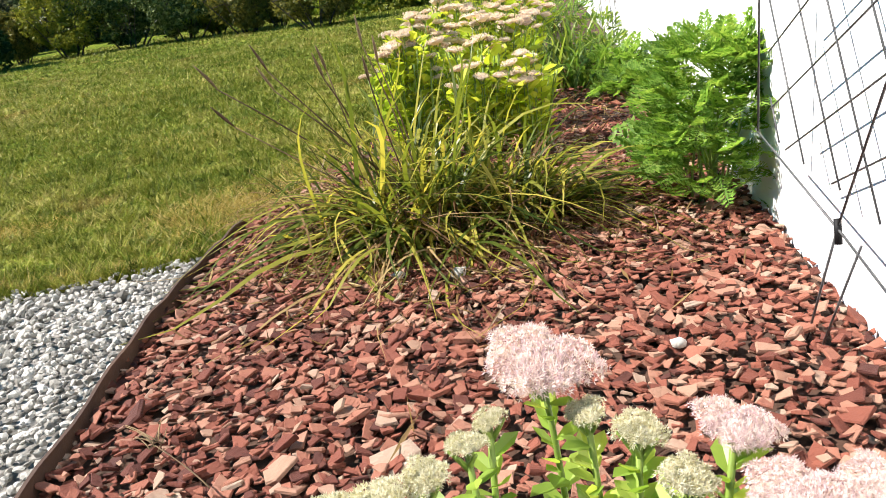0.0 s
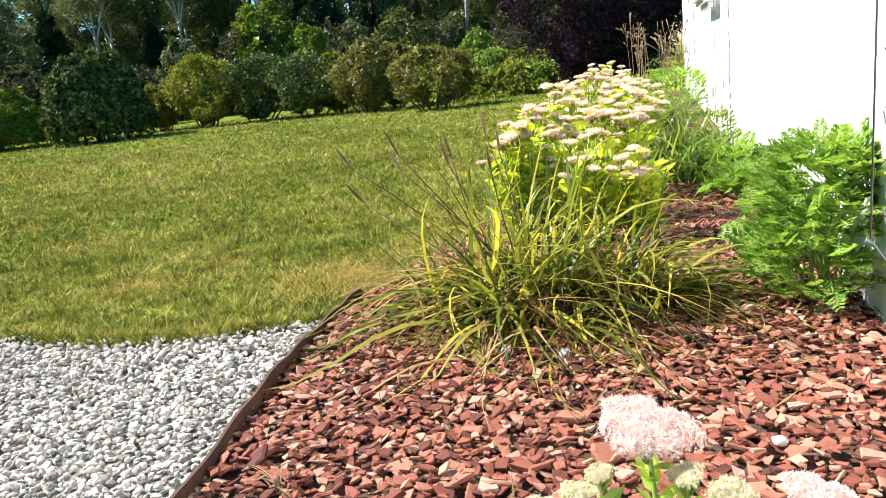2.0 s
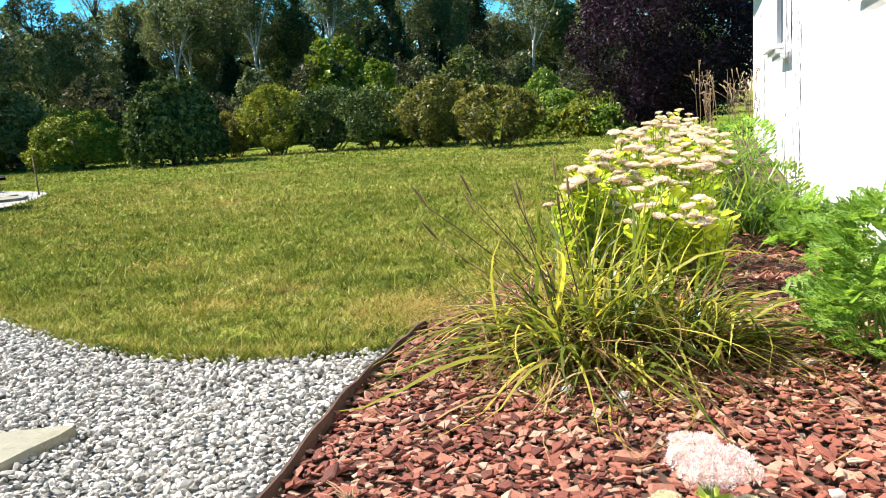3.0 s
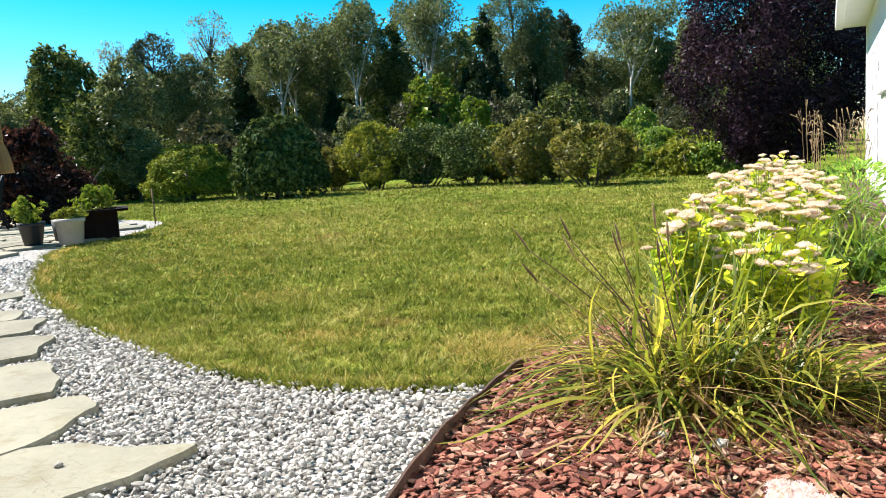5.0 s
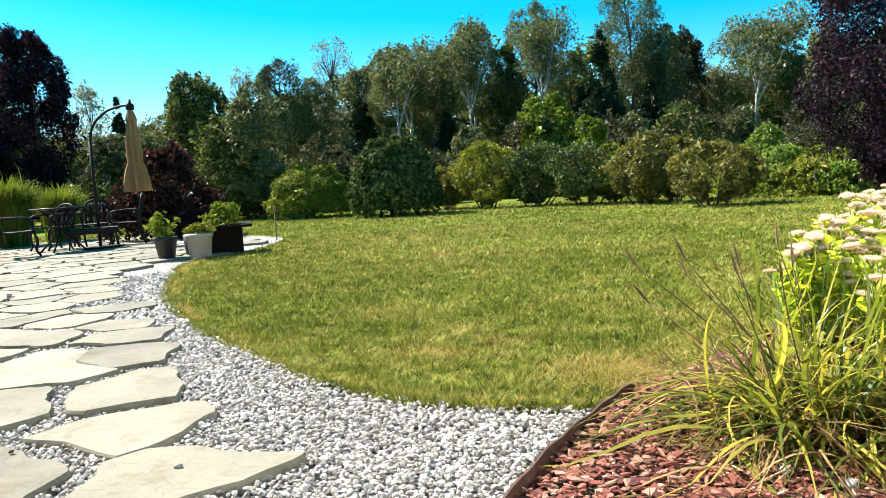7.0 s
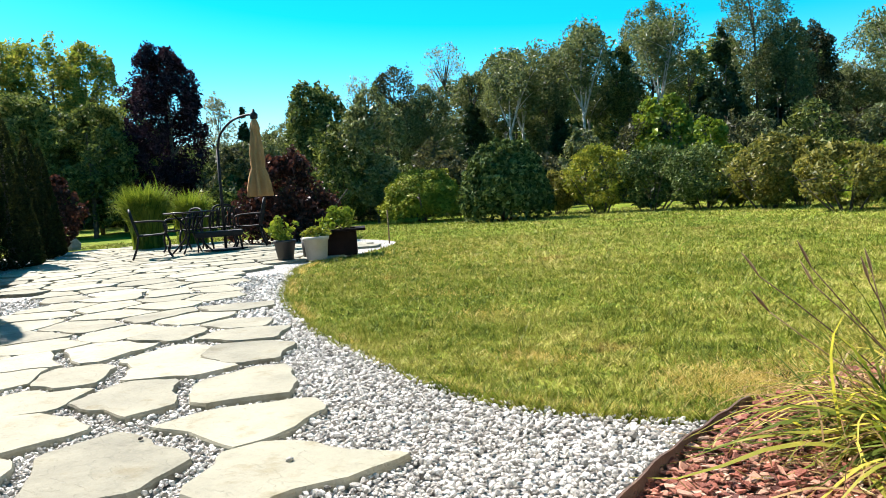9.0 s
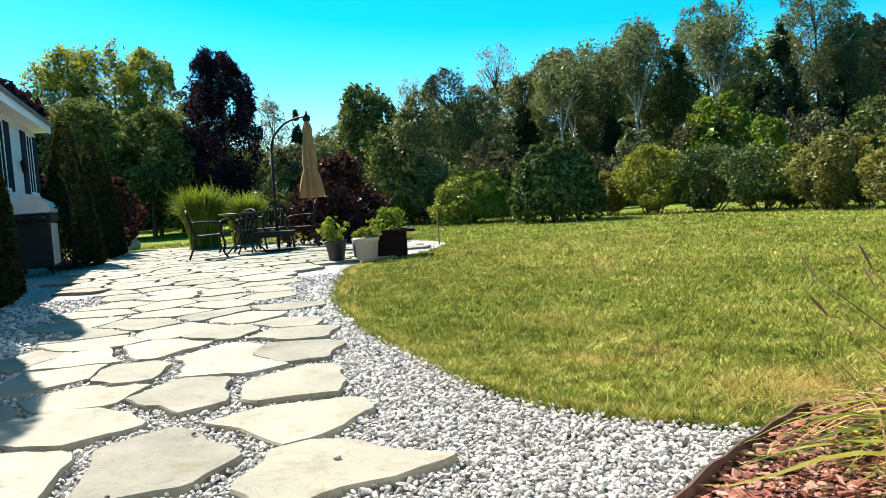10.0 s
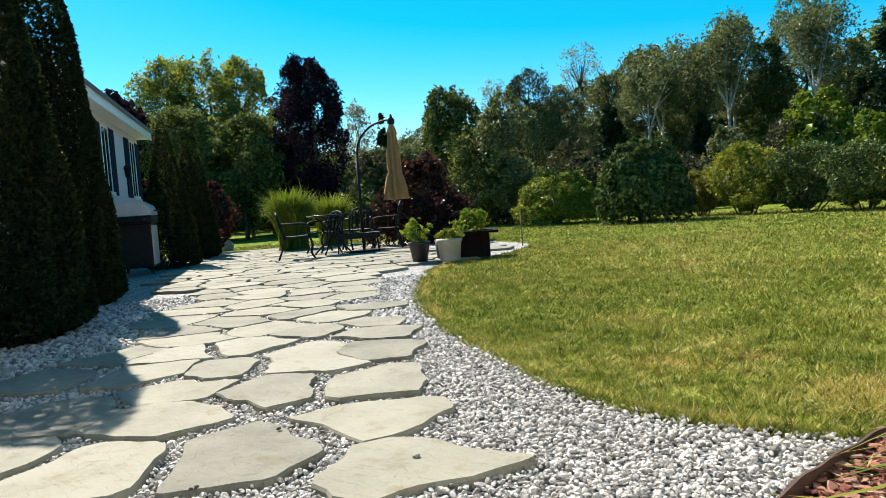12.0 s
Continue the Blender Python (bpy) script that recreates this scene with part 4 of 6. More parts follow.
def birch(az, dist, top, lean, seed, crown=3.0):
    """A slim white birch: a forked stem that shows, and a light crown high up."""
    r = np.random.default_rng(seed)
    x, y = -dist * math.sin(radians(az)), dist * math.cos(radians(az)) - 0.27
    ob = empty("birch_tree", x, y, 0, label="slim birch with a forked white stem and a light high crown", category="tree", group="birches")
    fork = np.array((lean * 0.5, 0, top * 0.5))
    runs = [(limb((0, 0, -0.05), fork, r, 0.05, 7), np.linspace(0.085, 0.06, 7))]
    ends = []
    for k in range(4):
        end = np.array((lean + (k - 1.5) * crown * 0.24 + r.normal(0, 0.15), r.normal(0, 0.5), top * r.uniform(0.8, 0.93)))
        line = limb(fork - [0, 0, 0.0 if k < 2 else 0.4], end, r, 0.16, 7)
        runs.append((line, np.linspace(0.046, 0.016, 7)))
        ends.append(line)
        for j in range(4):
            a = line[int(r.integers(2, 6))]
            runs.append((limb(a, a + r.normal(0, 0.7, 3) * [1, 1, 0.4] + [0, 0, 0.7], r, 0.15, 4), np.linspace(0.02, 0.008, 4)))
            ends.append(runs[-1][0])
    part("trunk", tubes_mesh("trunk", runs, M["birch_bark"], 6), ob, "white peeling bark")
    tips = np.concatenate([e[-2:] for e in ends])
    k = r.integers(0, len(tips), 5200)
    d = r.normal(0, 1, (5200, 3))
    d /= np.linalg.norm(d, axis=1, keepdims=True)
    p = tips[k] + d * (0.75 * r.uniform(0, 1, 5200) ** 0.5)[:, None] * [1, 1, 0.8]
    v = leaf_tris(p, 0.095, r)
    part("crown", fast_mesh("crown", v, np.arange(len(v)).reshape(-1, 3), M["wood_olive"]), ob)
    return ob


# the dark round shrub, the clipped yew and the loose shrub row at the lawn's far side
tree("shrub", "large rounded glossy dark green shrub on the lawn", "shrub", 28.9, 21.0, 2.08, 2.4, 0.0, 0.08, 17000, 21, "mound", "shrub_green", trunk=0.05, clumps=70, stems=4)
tree("shrub", "broad low clipped yellow-green yew shrub", "shrub", 35.2, 24.0, 1.6, 2.55, 0.0, 0.045, 32000, 22, "mound", "yew", trunk=0.05, clumps=60, stems=4, up=1.5, far=True)
for k, (az, d, top, wide, mat) in enumerate([(25.0, 23.0, 1.3, 1.2, "shrub_rust"), (21.9, 22, 1.85, 1.7, "shrub_yellow"), (18.3, 21.5, 1.75, 1.6, "shrub_green"), (14.6, 20.5, 1.6, 1.8, "shrub_green"), (12.6, 20.8, 1.5, 1.1, "shrub_yellow"), (10.3, 19, 1.65, 1.6, "shrub_rust"), (8.2, 19.5, 1.5, 1.0, "shrub_rust"), (5.6, 16.6, 1.25, 1.6, "shrub_rust")]):
    tree("shrub", "loose many-stemmed garden shrub at the lawn edge", "shrub", az, d, top, wide * 1.15, 0.12, 0.055, 8500, 30 + k, "round", mat, trunk=0.022, limbs=16, clumps=64, stems=7, group="shrub row", far=True)
for k, (az, d, top) in enumerate([(3.4, 22, 1.25), (1.0, 22.5, 1.3), (-1.4, 22, 1.15), (4.8, 24, 1.5), (2.0, 25, 1.9), (-0.4, 19.5, 0.75), (2.0, 20, 0.7), (-2.6, 19.5, 0.7)]):
    tree("shrub", "dense low green shrub behind the lawn", "shrub", az, d, top, 1.7, 0.0, 0.065, 3400, 50 + k, "dome", ("lime_green", "bed_green", "shrub_yellow")[k % 3], trunk=0.02, clumps=30, stems=3, group="back shrubs")

tree("purple_tree", "dense dark purple-leaved maple beside the building", "tree", -7.0, 17.5, 6.3, 4.2, 0.25, 0.05, 84000, 70, "tall", "purple", trunk=0.07, clumps=60, limbs=8, far=True)
tree("purple_tree", "tall dark purple-leaved maple beyond the patio", "tree", 53.3, 34, 7.5, 3.5, 0.7, 0.085, 46000, 71, "tall", "purple", trunk=0.13, clumps=300, limbs=10, far=True)
tree("purple_tree", "dark purple tree behind the house roof", "tree", 67.5, 36, 6.6, 4.0, 1.5, 0.2, 4000, 72, "tall", "purple", trunk=0.13, clumps=50)
# the three tall crowns carry the painted sunlit tint, lower ones plain green
for k, (az, d, top, w, mat) in enumerate([(63.4, 31, 7.0, 3.2, "sunlit_top"), (60.6, 30, 7.0, 3.0, "sunlit_top"), (58.0, 31, 7.1, 2.6, "sunlit_top"), (56.6, 33, 5.6, 3.4, "wood_green"), (62.0, 27, 4.6, 3.4, "wood_green"), (58.5, 26, 4.2, 3.0, "wood_green"), (55.5, 30, 4.0, 3.0, "wood_green")]):
    tree("tree", "broad green tree behind the patio, tall ones tinted as sunlit tops", "tree", az, d * 1.3, 0.83 + (top - 0.83) * 1.3, w * 1.3, 0.5, 0.11, 17000, 80 + k, "tall", mat, trunk=0.12, clumps=190, group="patio trees", far=True)
tree("red_shrub", "dark red-leaved ninebark shrub behind the patio", "shrub", 45.2, 17.2, 2.0, 2.3, 0.0, 0.06, 10000, 90, "dome", "red_leaf", trunk=0.03, clumps=50, stems=5)
tree("red_shrub", "small red-leaved shrub by the house corner", "shrub", 60.8, 22, 1.9, 1.3, 0.2, 0.08, 2600, 91, "round", "red_leaf", trunk=0.03, clumps=25, stems=3)
tree("tree", "dark rounded garden tree behind the patio", "tree", 42.8, 30, 5.3, 2.6, 0.6, 0.10, 17000, 92, "tall", "wood_green", clumps=170, far=True)
tree("tree", "slim light garden tree near the yew", "tree", 38.6, 26, 4.4, 2.2, 0.5, 0.085, 9000, 93, "tall", "wood_olive", trunk=0.05, clumps=120, far=True)
tree("tree", "slim light garden tree near the yew", "tree", 41.0, 27, 3.6, 2.4, 0.3, 0.085, 9000, 94, "tall", "wood_green", trunk=0.05, clumps=120, far=True)
tree("conifer", "far dark pointed spruce against the sky", "tree", 48.0, 48, 6.8, 2.4, 0.3, 0.1, 9000, 95, "cone", "spruce", clumps=80, far=True)
tree("tree", "far pale tree against the sky", "tree", 49.8, 50, 7.8, 2.6, 1.0, 0.12, 3600, 96, "tall", "grey_leaf", clumps=70, far=True)

# the woods behind, three rows deep
r = np.random.default_rng(12)
WOODS_WEST = [(70, 9.5, 6.0, "green"), (66, 9.0, 6.0, "green"), (60, 8.0, 6.0, "green"), (52, 5.0, 5.0, "green"), (50, 4.5, 5.0, "green"), (47.5, 5.0, 4.0, "olive"), (45, 6.2, 4.5, "olive"), (39.4, 9.3, 2.4, "bare"), (36.8, 10.2, 3.4, "dark"), (34.6, 8.4, 4.0, "olive"), (32.9, 11.2, 3.0, "bare"), (30.8, 9.2, 3.4, "olive"), (28.4, 10.7, 3.2, "pale"), (25.6, 10.5, 3.0, "olive")]
WOODS_EAST = [(22.6, 11.6, 4.0, "pale"), (20.3, 10.0, 3.0, "green"), (17.9, 12.5, 3.8, "olive"), (15.4, 9.4, 3.0, "green"), (11.0, 13.9, 4.2, "olive"), (9.0, 10.2, 3.0, "olive"), (6.9, 9.9, 2.2, "dark"), (4.7, 7.4, 3.6, "olive"), (2.6, 9.7, 5.0, "pale"), (0.4, 7.8, 3.0, "green"), (-2.0, 9.0, 2.4, "olive"), (-6, 9.0, 5.0, "green"), (-11, 9.5, 6.0, "green")]
TOPS = WOODS_WEST + WOODS_EAST
LOOK = {"green": ("tall woodland tree with dark green crown", "wood_green", "bark", 0.25, 19000, 200, 11), "olive": ("tall woodland tree with olive green crown", "wood_olive", "bark", 0.25, 19000, 200, 11), "dark": ("dark dense woodland tree against the sky", "wood_dark", "bark", 0.3, 13000, 130, 10), "pale": ("tall woodland birch with pale trunk and grey-green leaves", "wood_olive", "birch_bark", 0.46, 12000, 120, 14), "bare": ("thin grey half-bare tree against the sky", "grey_leaf", "bark", 0.4, 3000, 90, 40)}
for k, (az, el, wide, kind) in enumerate(TOPS):
    d = (52 if az > 51 or kind == "bare" else 40) + 8 * r.uniform(0, 1)
    top = 0.83 + d * math.tan(radians(el))
    label, leaves, bark, low, n, clumps, limbs = LOOK[kind]
    n = int(n * 1.02)
    tree("birch_tree" if kind == "pale" else "tree", label, "tree", az, d, top - 0.4, d * math.tan(radians(wide * 1.22)), top * low, 0.084, n, 100 + k, "tall", leaves, bark, 0.06 if kind == "bare" else 0.11, limbs, clumps, group="woods", far=True)
for k in range(26):
    az, d = 68 - k * 3.05 + r.uniform(-1, 1), r.uniform(56, 64)
    el = np.interp(-az, [-row[0] for row in TOPS], [row[1] for row in TOPS]) * r.uniform(0.66, 0.88)
    tree("tree", "shaded tree deep in the woods", "tree", az, d, 0.83 + d * math.tan(radians(el)), 6.0, 0.3, 0.3, 4400, 140 + k, "tall", "wood_green", "bark", 0.14, 6, 120, group="woods", far=True)
for k in range(34):
    az, d = 50 - k * 1.75 + r.uniform(-0.8, 0.8), r.uniform(29, 37)
    tree("undergrowth_shrub", "dark undergrowth shrub at the foot of the woods", "shrub", az, d, r.uniform(1.8, 3.4), r.uniform(2.6, 3.6), 0.0, 0.105, 3600, 180 + k, "dome", ("wood_green", "wood_dark", "wood_dark", "wood_olive")[k % 4], "bark", 0.03, 4, 40, stems=2, group="undergrowth", far=True)
for k in range(24):
    az, d = 66 - k * 3.3 + r.uniform(-1, 1), r.uniform(64, 70)
    tree("tree", "shaded young tree deep in the woods", "tree", az, d, r.uniform(4.5, 6.5), 7.5, 0.0, 0.4, 2600, 260 + k, "dome", "wood_green", "bark", 0.1, 3, 60, group="woods", far=True)
for k, (az, d, top, w) in enumerate([(13.1, 36, 6.9, 3.6), (14.3, 38, 5.4, 3.0), (31.0, 40, 5.6, 3.2), (24.6, 37, 4.0, 3.0), (9.6, 39, 5.2, 3.2)]):
    tree("conifer", "dark spruce at the edge of the woods", "tree", az, d, top, w, 0.1, 0.12, 11000, 220 + k, "cone", "spruce", clumps=130, group="spruces", far=True)
tree("tree", "bright yellow-green young tree before the woods", "tree", 17.2, 31, 3.9, 2.6, 0.3, 0.13, 3600, 230, "tall", "lime_green", trunk=0.05, clumps=36)
tree("tree", "bright yellow-green young tree before the woods", "tree", 14.0, 28, 2.8, 1.4, 0.3, 0.11, 1800, 231, "tall", "lime_green", trunk=0.04, clumps=24)

for k, (az, d, top, lean) in enumerate([(28.6, 36.5, 7.6, 0.5), (26.8, 38, 7.2, -0.8), (23.0, 36, 8.4, 0.3), (17.6, 39, 9.2, 0.4), (2.9, 36, 7.6, 0.5)]):
    birch(az, d, top, lean, 280 + k)

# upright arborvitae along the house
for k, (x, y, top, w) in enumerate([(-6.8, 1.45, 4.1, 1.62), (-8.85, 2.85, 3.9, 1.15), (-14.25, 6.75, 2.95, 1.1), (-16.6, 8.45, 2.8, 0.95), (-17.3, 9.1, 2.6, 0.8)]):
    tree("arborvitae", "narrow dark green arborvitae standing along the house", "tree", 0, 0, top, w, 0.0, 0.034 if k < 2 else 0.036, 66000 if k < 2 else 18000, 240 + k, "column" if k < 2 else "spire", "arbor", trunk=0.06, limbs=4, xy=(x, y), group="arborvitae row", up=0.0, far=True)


# ---- plants of the bed ----
def arch_blades(n, length, width, r, spread=0.1, lean=(0.15, 1.2), sag=(0.2, 0.75), steps=8, floor=0.03, aim=None, wide=6.28, vary=0.22):
    """Arching grass blades, each a tapered creased ribbon from a common foot."""
    s = np.linspace(0, 1, steps)
    a = (r.uniform(0, 2 * np.pi, n) if aim is None else aim + r.uniform(-wide / 2, wide / 2, n))
    th, g = r.uniform(*lean, n), r.uniform(*sag, n)
    L = length * np.clip(r.lognormal(0, vary, n), 0.5, 1.4)
    w = width * r.uniform(0.6, 1.3, n)
    foot = np.stack([r.normal(0, spread, n), r.normal(0, spread, n), np.full(n, 0.0)], -1)
    out = L[:, None] * (np.sin(th)[:, None] * s + 0.35 * g[:, None] * s ** 2)
    up = L[:, None] * (np.cos(th)[:, None] * s - g[:, None] * s ** 2.2)
    turn = a[:, None] + r.normal(0, 0.35, n)[:, None] * s ** 2
    p = foot[:, None] + np.stack([np.cos(turn) * out, np.sin(turn) * out, np.maximum(up, floor + 0.01 * r.uniform(0, 1, (n, 1)) - 0.05 * (1 - s))], -1)
    side = np.stack([-np.sin(turn), np.cos(turn), 0.35 * np.sin(a * 3)[:, None] + 0 * s], -1)
    half = side * (w[:, None] * np.clip(1.15 * (1 - s ** 2.2), 0.06, 1) * 0.5)[..., None]
    v = np.stack([p - half, p + half], 2).reshape(n, steps * 2, 3)
    k = np.arange(steps - 1) * 2
    f = np.stack([k, k + 1, k + 3, k + 2], -1)
    return v.reshape(-1, 3), (f[None] + (np.arange(n) * steps * 2)[:, None, None]).reshape(-1, 4)


def grass_clump(name, label, x, y, n, length, width, seed, mat, dead=0.25, **kw):
    r = np.random.default_rng(seed)
    ob = empty(name, x, y, 0.01, label=label, category="grass")
    part("blade_tuft", fast_mesh("blades", *arch_blades(n, length, width, r, **kw), M[mat]), ob)
    if dead:
        part("dry_tuft", fast_mesh("dry_blades", *arch_blades(int(n * dead), length * 0.75, width * 0.6, r, spread=0.13, lean=(0.3, 1.4), sag=(0.4, 0.9)), M["straw"]), ob, "withered brown blades lying low")
    return ob


clump = grass_clump("ornamental_grass", "arching clump of green and yellow striped grass blades", -0.04, 2.2, 190, 0.62, 0.0115, 41, "blade", 1.6, spread=0.10, lean=(0.05, 0.8), sag=(0.2, 0.75))
r = np.random.default_rng(42)
part("low_tuft", fast_mesh("low_blades", *arch_blades(190, 0.46, 0.0125, r, spread=0.12, lean=(0.55, 1.25), sag=(0.5, 1.0)), M["blade"]), clump)
part("front_tuft", fast_mesh("front_blades", *arch_blades(15, 0.62, 0.019, r, spread=0.1, lean=(0.7, 1.05), sag=(0.6, 0.85), aim=-1.75, wide=2.6), M["blade"]), clump)
part("side_tuft", fast_mesh("side_blades", *arch_blades(60, 0.52, 0.012, r, spread=0.09, lean=(0.6, 1.1), sag=(0.55, 0.9), aim=3.0, wide=1.5), M["blade"]), clump)
second = grass_clump("ornamental_grass", "arching clump of green and yellow striped grass blades", 0.22, 2.18, 130, 0.52, 0.0115, 43, "blade", 1.8, spread=0.09, lean=(0.1, 1.0), sag=(0.3, 0.85))
part("side_tuft", fast_mesh("side_blades", *arch_blades(110, 0.5, 0.0125, r, spread=0.08, lean=(0.6, 1.15), sag=(0.5, 0.9), aim=0.05, wide=1.9), M["blade"]), second)
part("front_tuft", fast_mesh("front_blades", *arch_blades(8, 0.5, 0.019, r, spread=0.07, lean=(0.75, 1.05), sag=(0.6, 0.85), aim=-1.3, wide=1.8), M["blade"]), second)
runs = []
for k in range(9):
    end = np.array([-0.46 + 0.06 * k + r.normal(0, 0.05), -0.15 + r.normal(0, 0.08), 0.52 + r.normal(0, 0.06)])
    runs.append((limb((r.normal(0, 0.04), r.normal(0, 0.04), 0), end, r, 0.06, 7), np.linspace(0.003, 0.0018, 7)))
    runs.append((limb(end, end * [1.1, 1.1, 1.14], r, 0.02, 5), [0.0015, 0.004, 0.0045, 0.003, 0.001]))
part("seed_spray", tubes_mesh("seed_stalks", runs, M["dry_stem"], 5), clump, "thin brown seed stalks leaning out")


def oval_leaves(foot, way, size, r, wide=0.42):
    """Fleshy oval leaves with a raised rim: six corners and a midrib each."""
    n = len(foot)
    way = way / np.linalg.norm(way, axis=1, keepdims=True)
    side = np.cross(way, r.normal(0, 0.35, (n, 3)) + [0, 0, 1])
    side /= np.linalg.norm(side, axis=1, keepdims=True)
    nor = np.cross(side, way)
    L = (size * r.lognormal(0, 0.2, n))[:, None]
    pts = [foot + way * L * t + side * L * wide * q + nor * L * h for t, q, h in ((0, 0, 0), (0.3, 0.38, 0.07), (0.68, 0.45, 0.09), (1.0, 0, 0.02), (0.68, -0.45, 0.09), (0.3, -0.38, 0.07), (0.36, 0, 0), (0.7, 0, 0.0))]
    v = np.stack(pts, 1).reshape(-1, 3)
    tri = np.array([(0, 1, 6), (1, 2, 7), (1, 7, 6), (2, 3, 7), (3, 4, 7), (4, 5, 6), (4, 6, 7), (5, 0, 6)])
    return v, (tri[None] + (np.arange(n) * 8)[:, None, None]).reshape(-1, 3)


def head_mesh(name, radius, n, r, mat, petal=0.004, flat=0.5):
    """A domed flower head of tiny pointed stars."""
    a, q = r.uniform(0, 2 * np.pi, n), np.sqrt(r.uniform(0, 1, n))
    lump = 1 + 0.13 * np.sin(a * 3 + 1) + 0.08 * np.sin(a * 7)
    nor = np.stack([np.cos(a) * q, np.sin(a) * q, np.sqrt(np.clip(1.05 - q ** 2, 0, 1)) * 0.9], -1)
    c = nor * radius * [1, 1, flat] * lump[:, None] + r.normal(0, radius * 0.045, (n, 3))
    nor /= np.linalg.norm(nor, axis=1, keepdims=True)
    u = np.cross(nor, r.normal(0, 1, (n, 3)))
    u /= np.linalg.norm(u, axis=1, keepdims=True)
    w = np.cross(nor, u)
    vs = [c]
    for k in range(5):
        t = k * 2 * np.pi / 5
        d = u * np.cos(t) + w * np.sin(t)
        e = u * -np.sin(t) + w * np.cos(t)
        vs += [c + (d * 0.9 + nor * 0.55) * petal, c + (d * 0.42 + e * 0.22) * petal * 0.9]
    m = len(vs)
    v = np.stack(vs, 1).reshape(-1, 3)
    f = np.array([(0, 1 + 2 * k, 2 + 2 * k) for k in range(5)])
    return fast_mesh(name, v, (f[None] + (np.arange(n) * m)[:, None, None]).reshape(-1, 3), mat)


def core_mesh(radius, mat, flat=0.46):
    return lathe_mesh("head_core", [(radius * 0.3, -radius * 0.25), (radius * 0.72, -radius * 0.04), (radius * 0.9, radius * 0.08), (radius * 0.78, radius * flat * 0.6), (radius * 0.45, radius * flat * 0.88), (radius * 0.1, radius * flat)], mat, 12)


def sedum(x, y, height, width, stems, seed, label, heads, cores, leaf="sedum_leaf", leaf_size=0.06, tops=None, top_scale=(0.8, 1.25), per_stem=17, bare=0.0):
    """A stonecrop: fleshy leaves up each stem and a flat flower head on top."""
    r = np.random.default_rng(seed)
    ob = empty("sedum_plant", x, y, 0.01, label=label, category="flower", group="sedums")
    runs, foot, way = [], [], []
    if tops is None:
        a, q = r.uniform(0, 2 * np.pi, stems), np.sqrt(r.uniform(0, 1, stems))
        tops = np.stack([np.cos(a) * q * width / 2, np.sin(a) * q * width / 2, height * (1 - 0.28 * q ** 2) * r.uniform(0.86, 1.04, stems)], -1)
        kinds = [(int(r.integers(0, len(heads))), float(r.uniform(*top_scale))) for _ in tops]
    else:
        kinds = [(int(t[3]), t[4]) for t in tops]
        tops = np.array([t[:3] for t in tops])
    for t, (kind, size) in zip(tops, kinds):
        line = limb((t[0] * 0.35, t[1] * 0.35, 0), t, r, 0.05, 7)
        runs.append((line, np.linspace(0.0036, 0.0026, 7)))
        for s in np.linspace(0.12, 0.93, per_stem):
            p = line[0] + (line[-1] - line[0]) * s if s > 0.99 else line[int(s * 6)] + (line[int(s * 6) + 1] - line[int(s * 6)]) * (s * 6 - int(s * 6))
            b = r.uniform(0, 6.28)
            foot.append(p)
            way.append((math.cos(b), math.sin(b), r.uniform(0.15, 0.9)))
        if bare and r.uniform(0, 1) < bare:
            continue
        lean = pose(*t, r.uniform(-14, 14), r.uniform(-14, 14), r.uniform(0, 360)) @ Matrix.Scale(size, 4)
        h = part("flower_head", heads[kind], ob, "", lean)
        part("head_core", cores[kind], h)
        for k in range(5):
            b = k * 1.257 + r.uniform(0, 1)
            runs.append((limb(t - np.array([0, 0, 0.035 * size]), t + np.array([math.cos(b) * 0.022 * size, math.sin(b) * 0.022 * size, 0.0]), r, 0.1, 4), [0.0022, 0.002, 0.0018, 0.0015]))
    part("stem", tubes_mesh("stems", runs, M["green_stem"], 5), ob)
    v, f = oval_leaves(np.array(foot), np.array(way), leaf_size, r, 0.56)
    tagged(part("leafage", fast_mesh("leaves", v, f, M[leaf]), ob), kind="stuff")
    return ob


r = np.random.default_rng(60)
far_heads = [head_mesh("flower_head", rad, 70, r, M["white_flower"], 0.011, 0.36) for rad in (0.038, 0.032, 0.043)]
far_cores = [core_mesh(rad, M["white_flower"], 0.34) for rad in (0.038, 0.032, 0.043)]
for k, (x, y, h, w, n) in enumerate([(0.0, 2.98, 0.56, 0.34, 15), (0.26, 2.95, 0.50, 0.36, 16), (0.47, 2.95, 0.42, 0.26, 10), (0.08, 3.4, 0.60, 0.4, 17), (0.40, 3.4, 0.56, 0.4, 17), (0.22, 3.95, 0.64, 0.44, 18), (0.55, 3.95, 0.6, 0.4, 15), (0.4, 4.55, 0.68, 0.46, 18), (0.68, 4.5, 0.64, 0.4, 14), (0.56, 5.2, 0.70, 0.46, 17), (0.82, 5.3, 0.66, 0.4, 13), (0.75, 6.0, 0.70, 0.5, 15)]):
    sedum(x, y, h * 0.97, w, int(n * 2.2), 300 + k, "tall stonecrop with yellow-green leaves and whitish flower heads", far_heads, far_cores, leaf_size=0.062, bare=0.5 if k < 3 else 0.0, top_scale=(0.6, 1.0), per_stem=11)

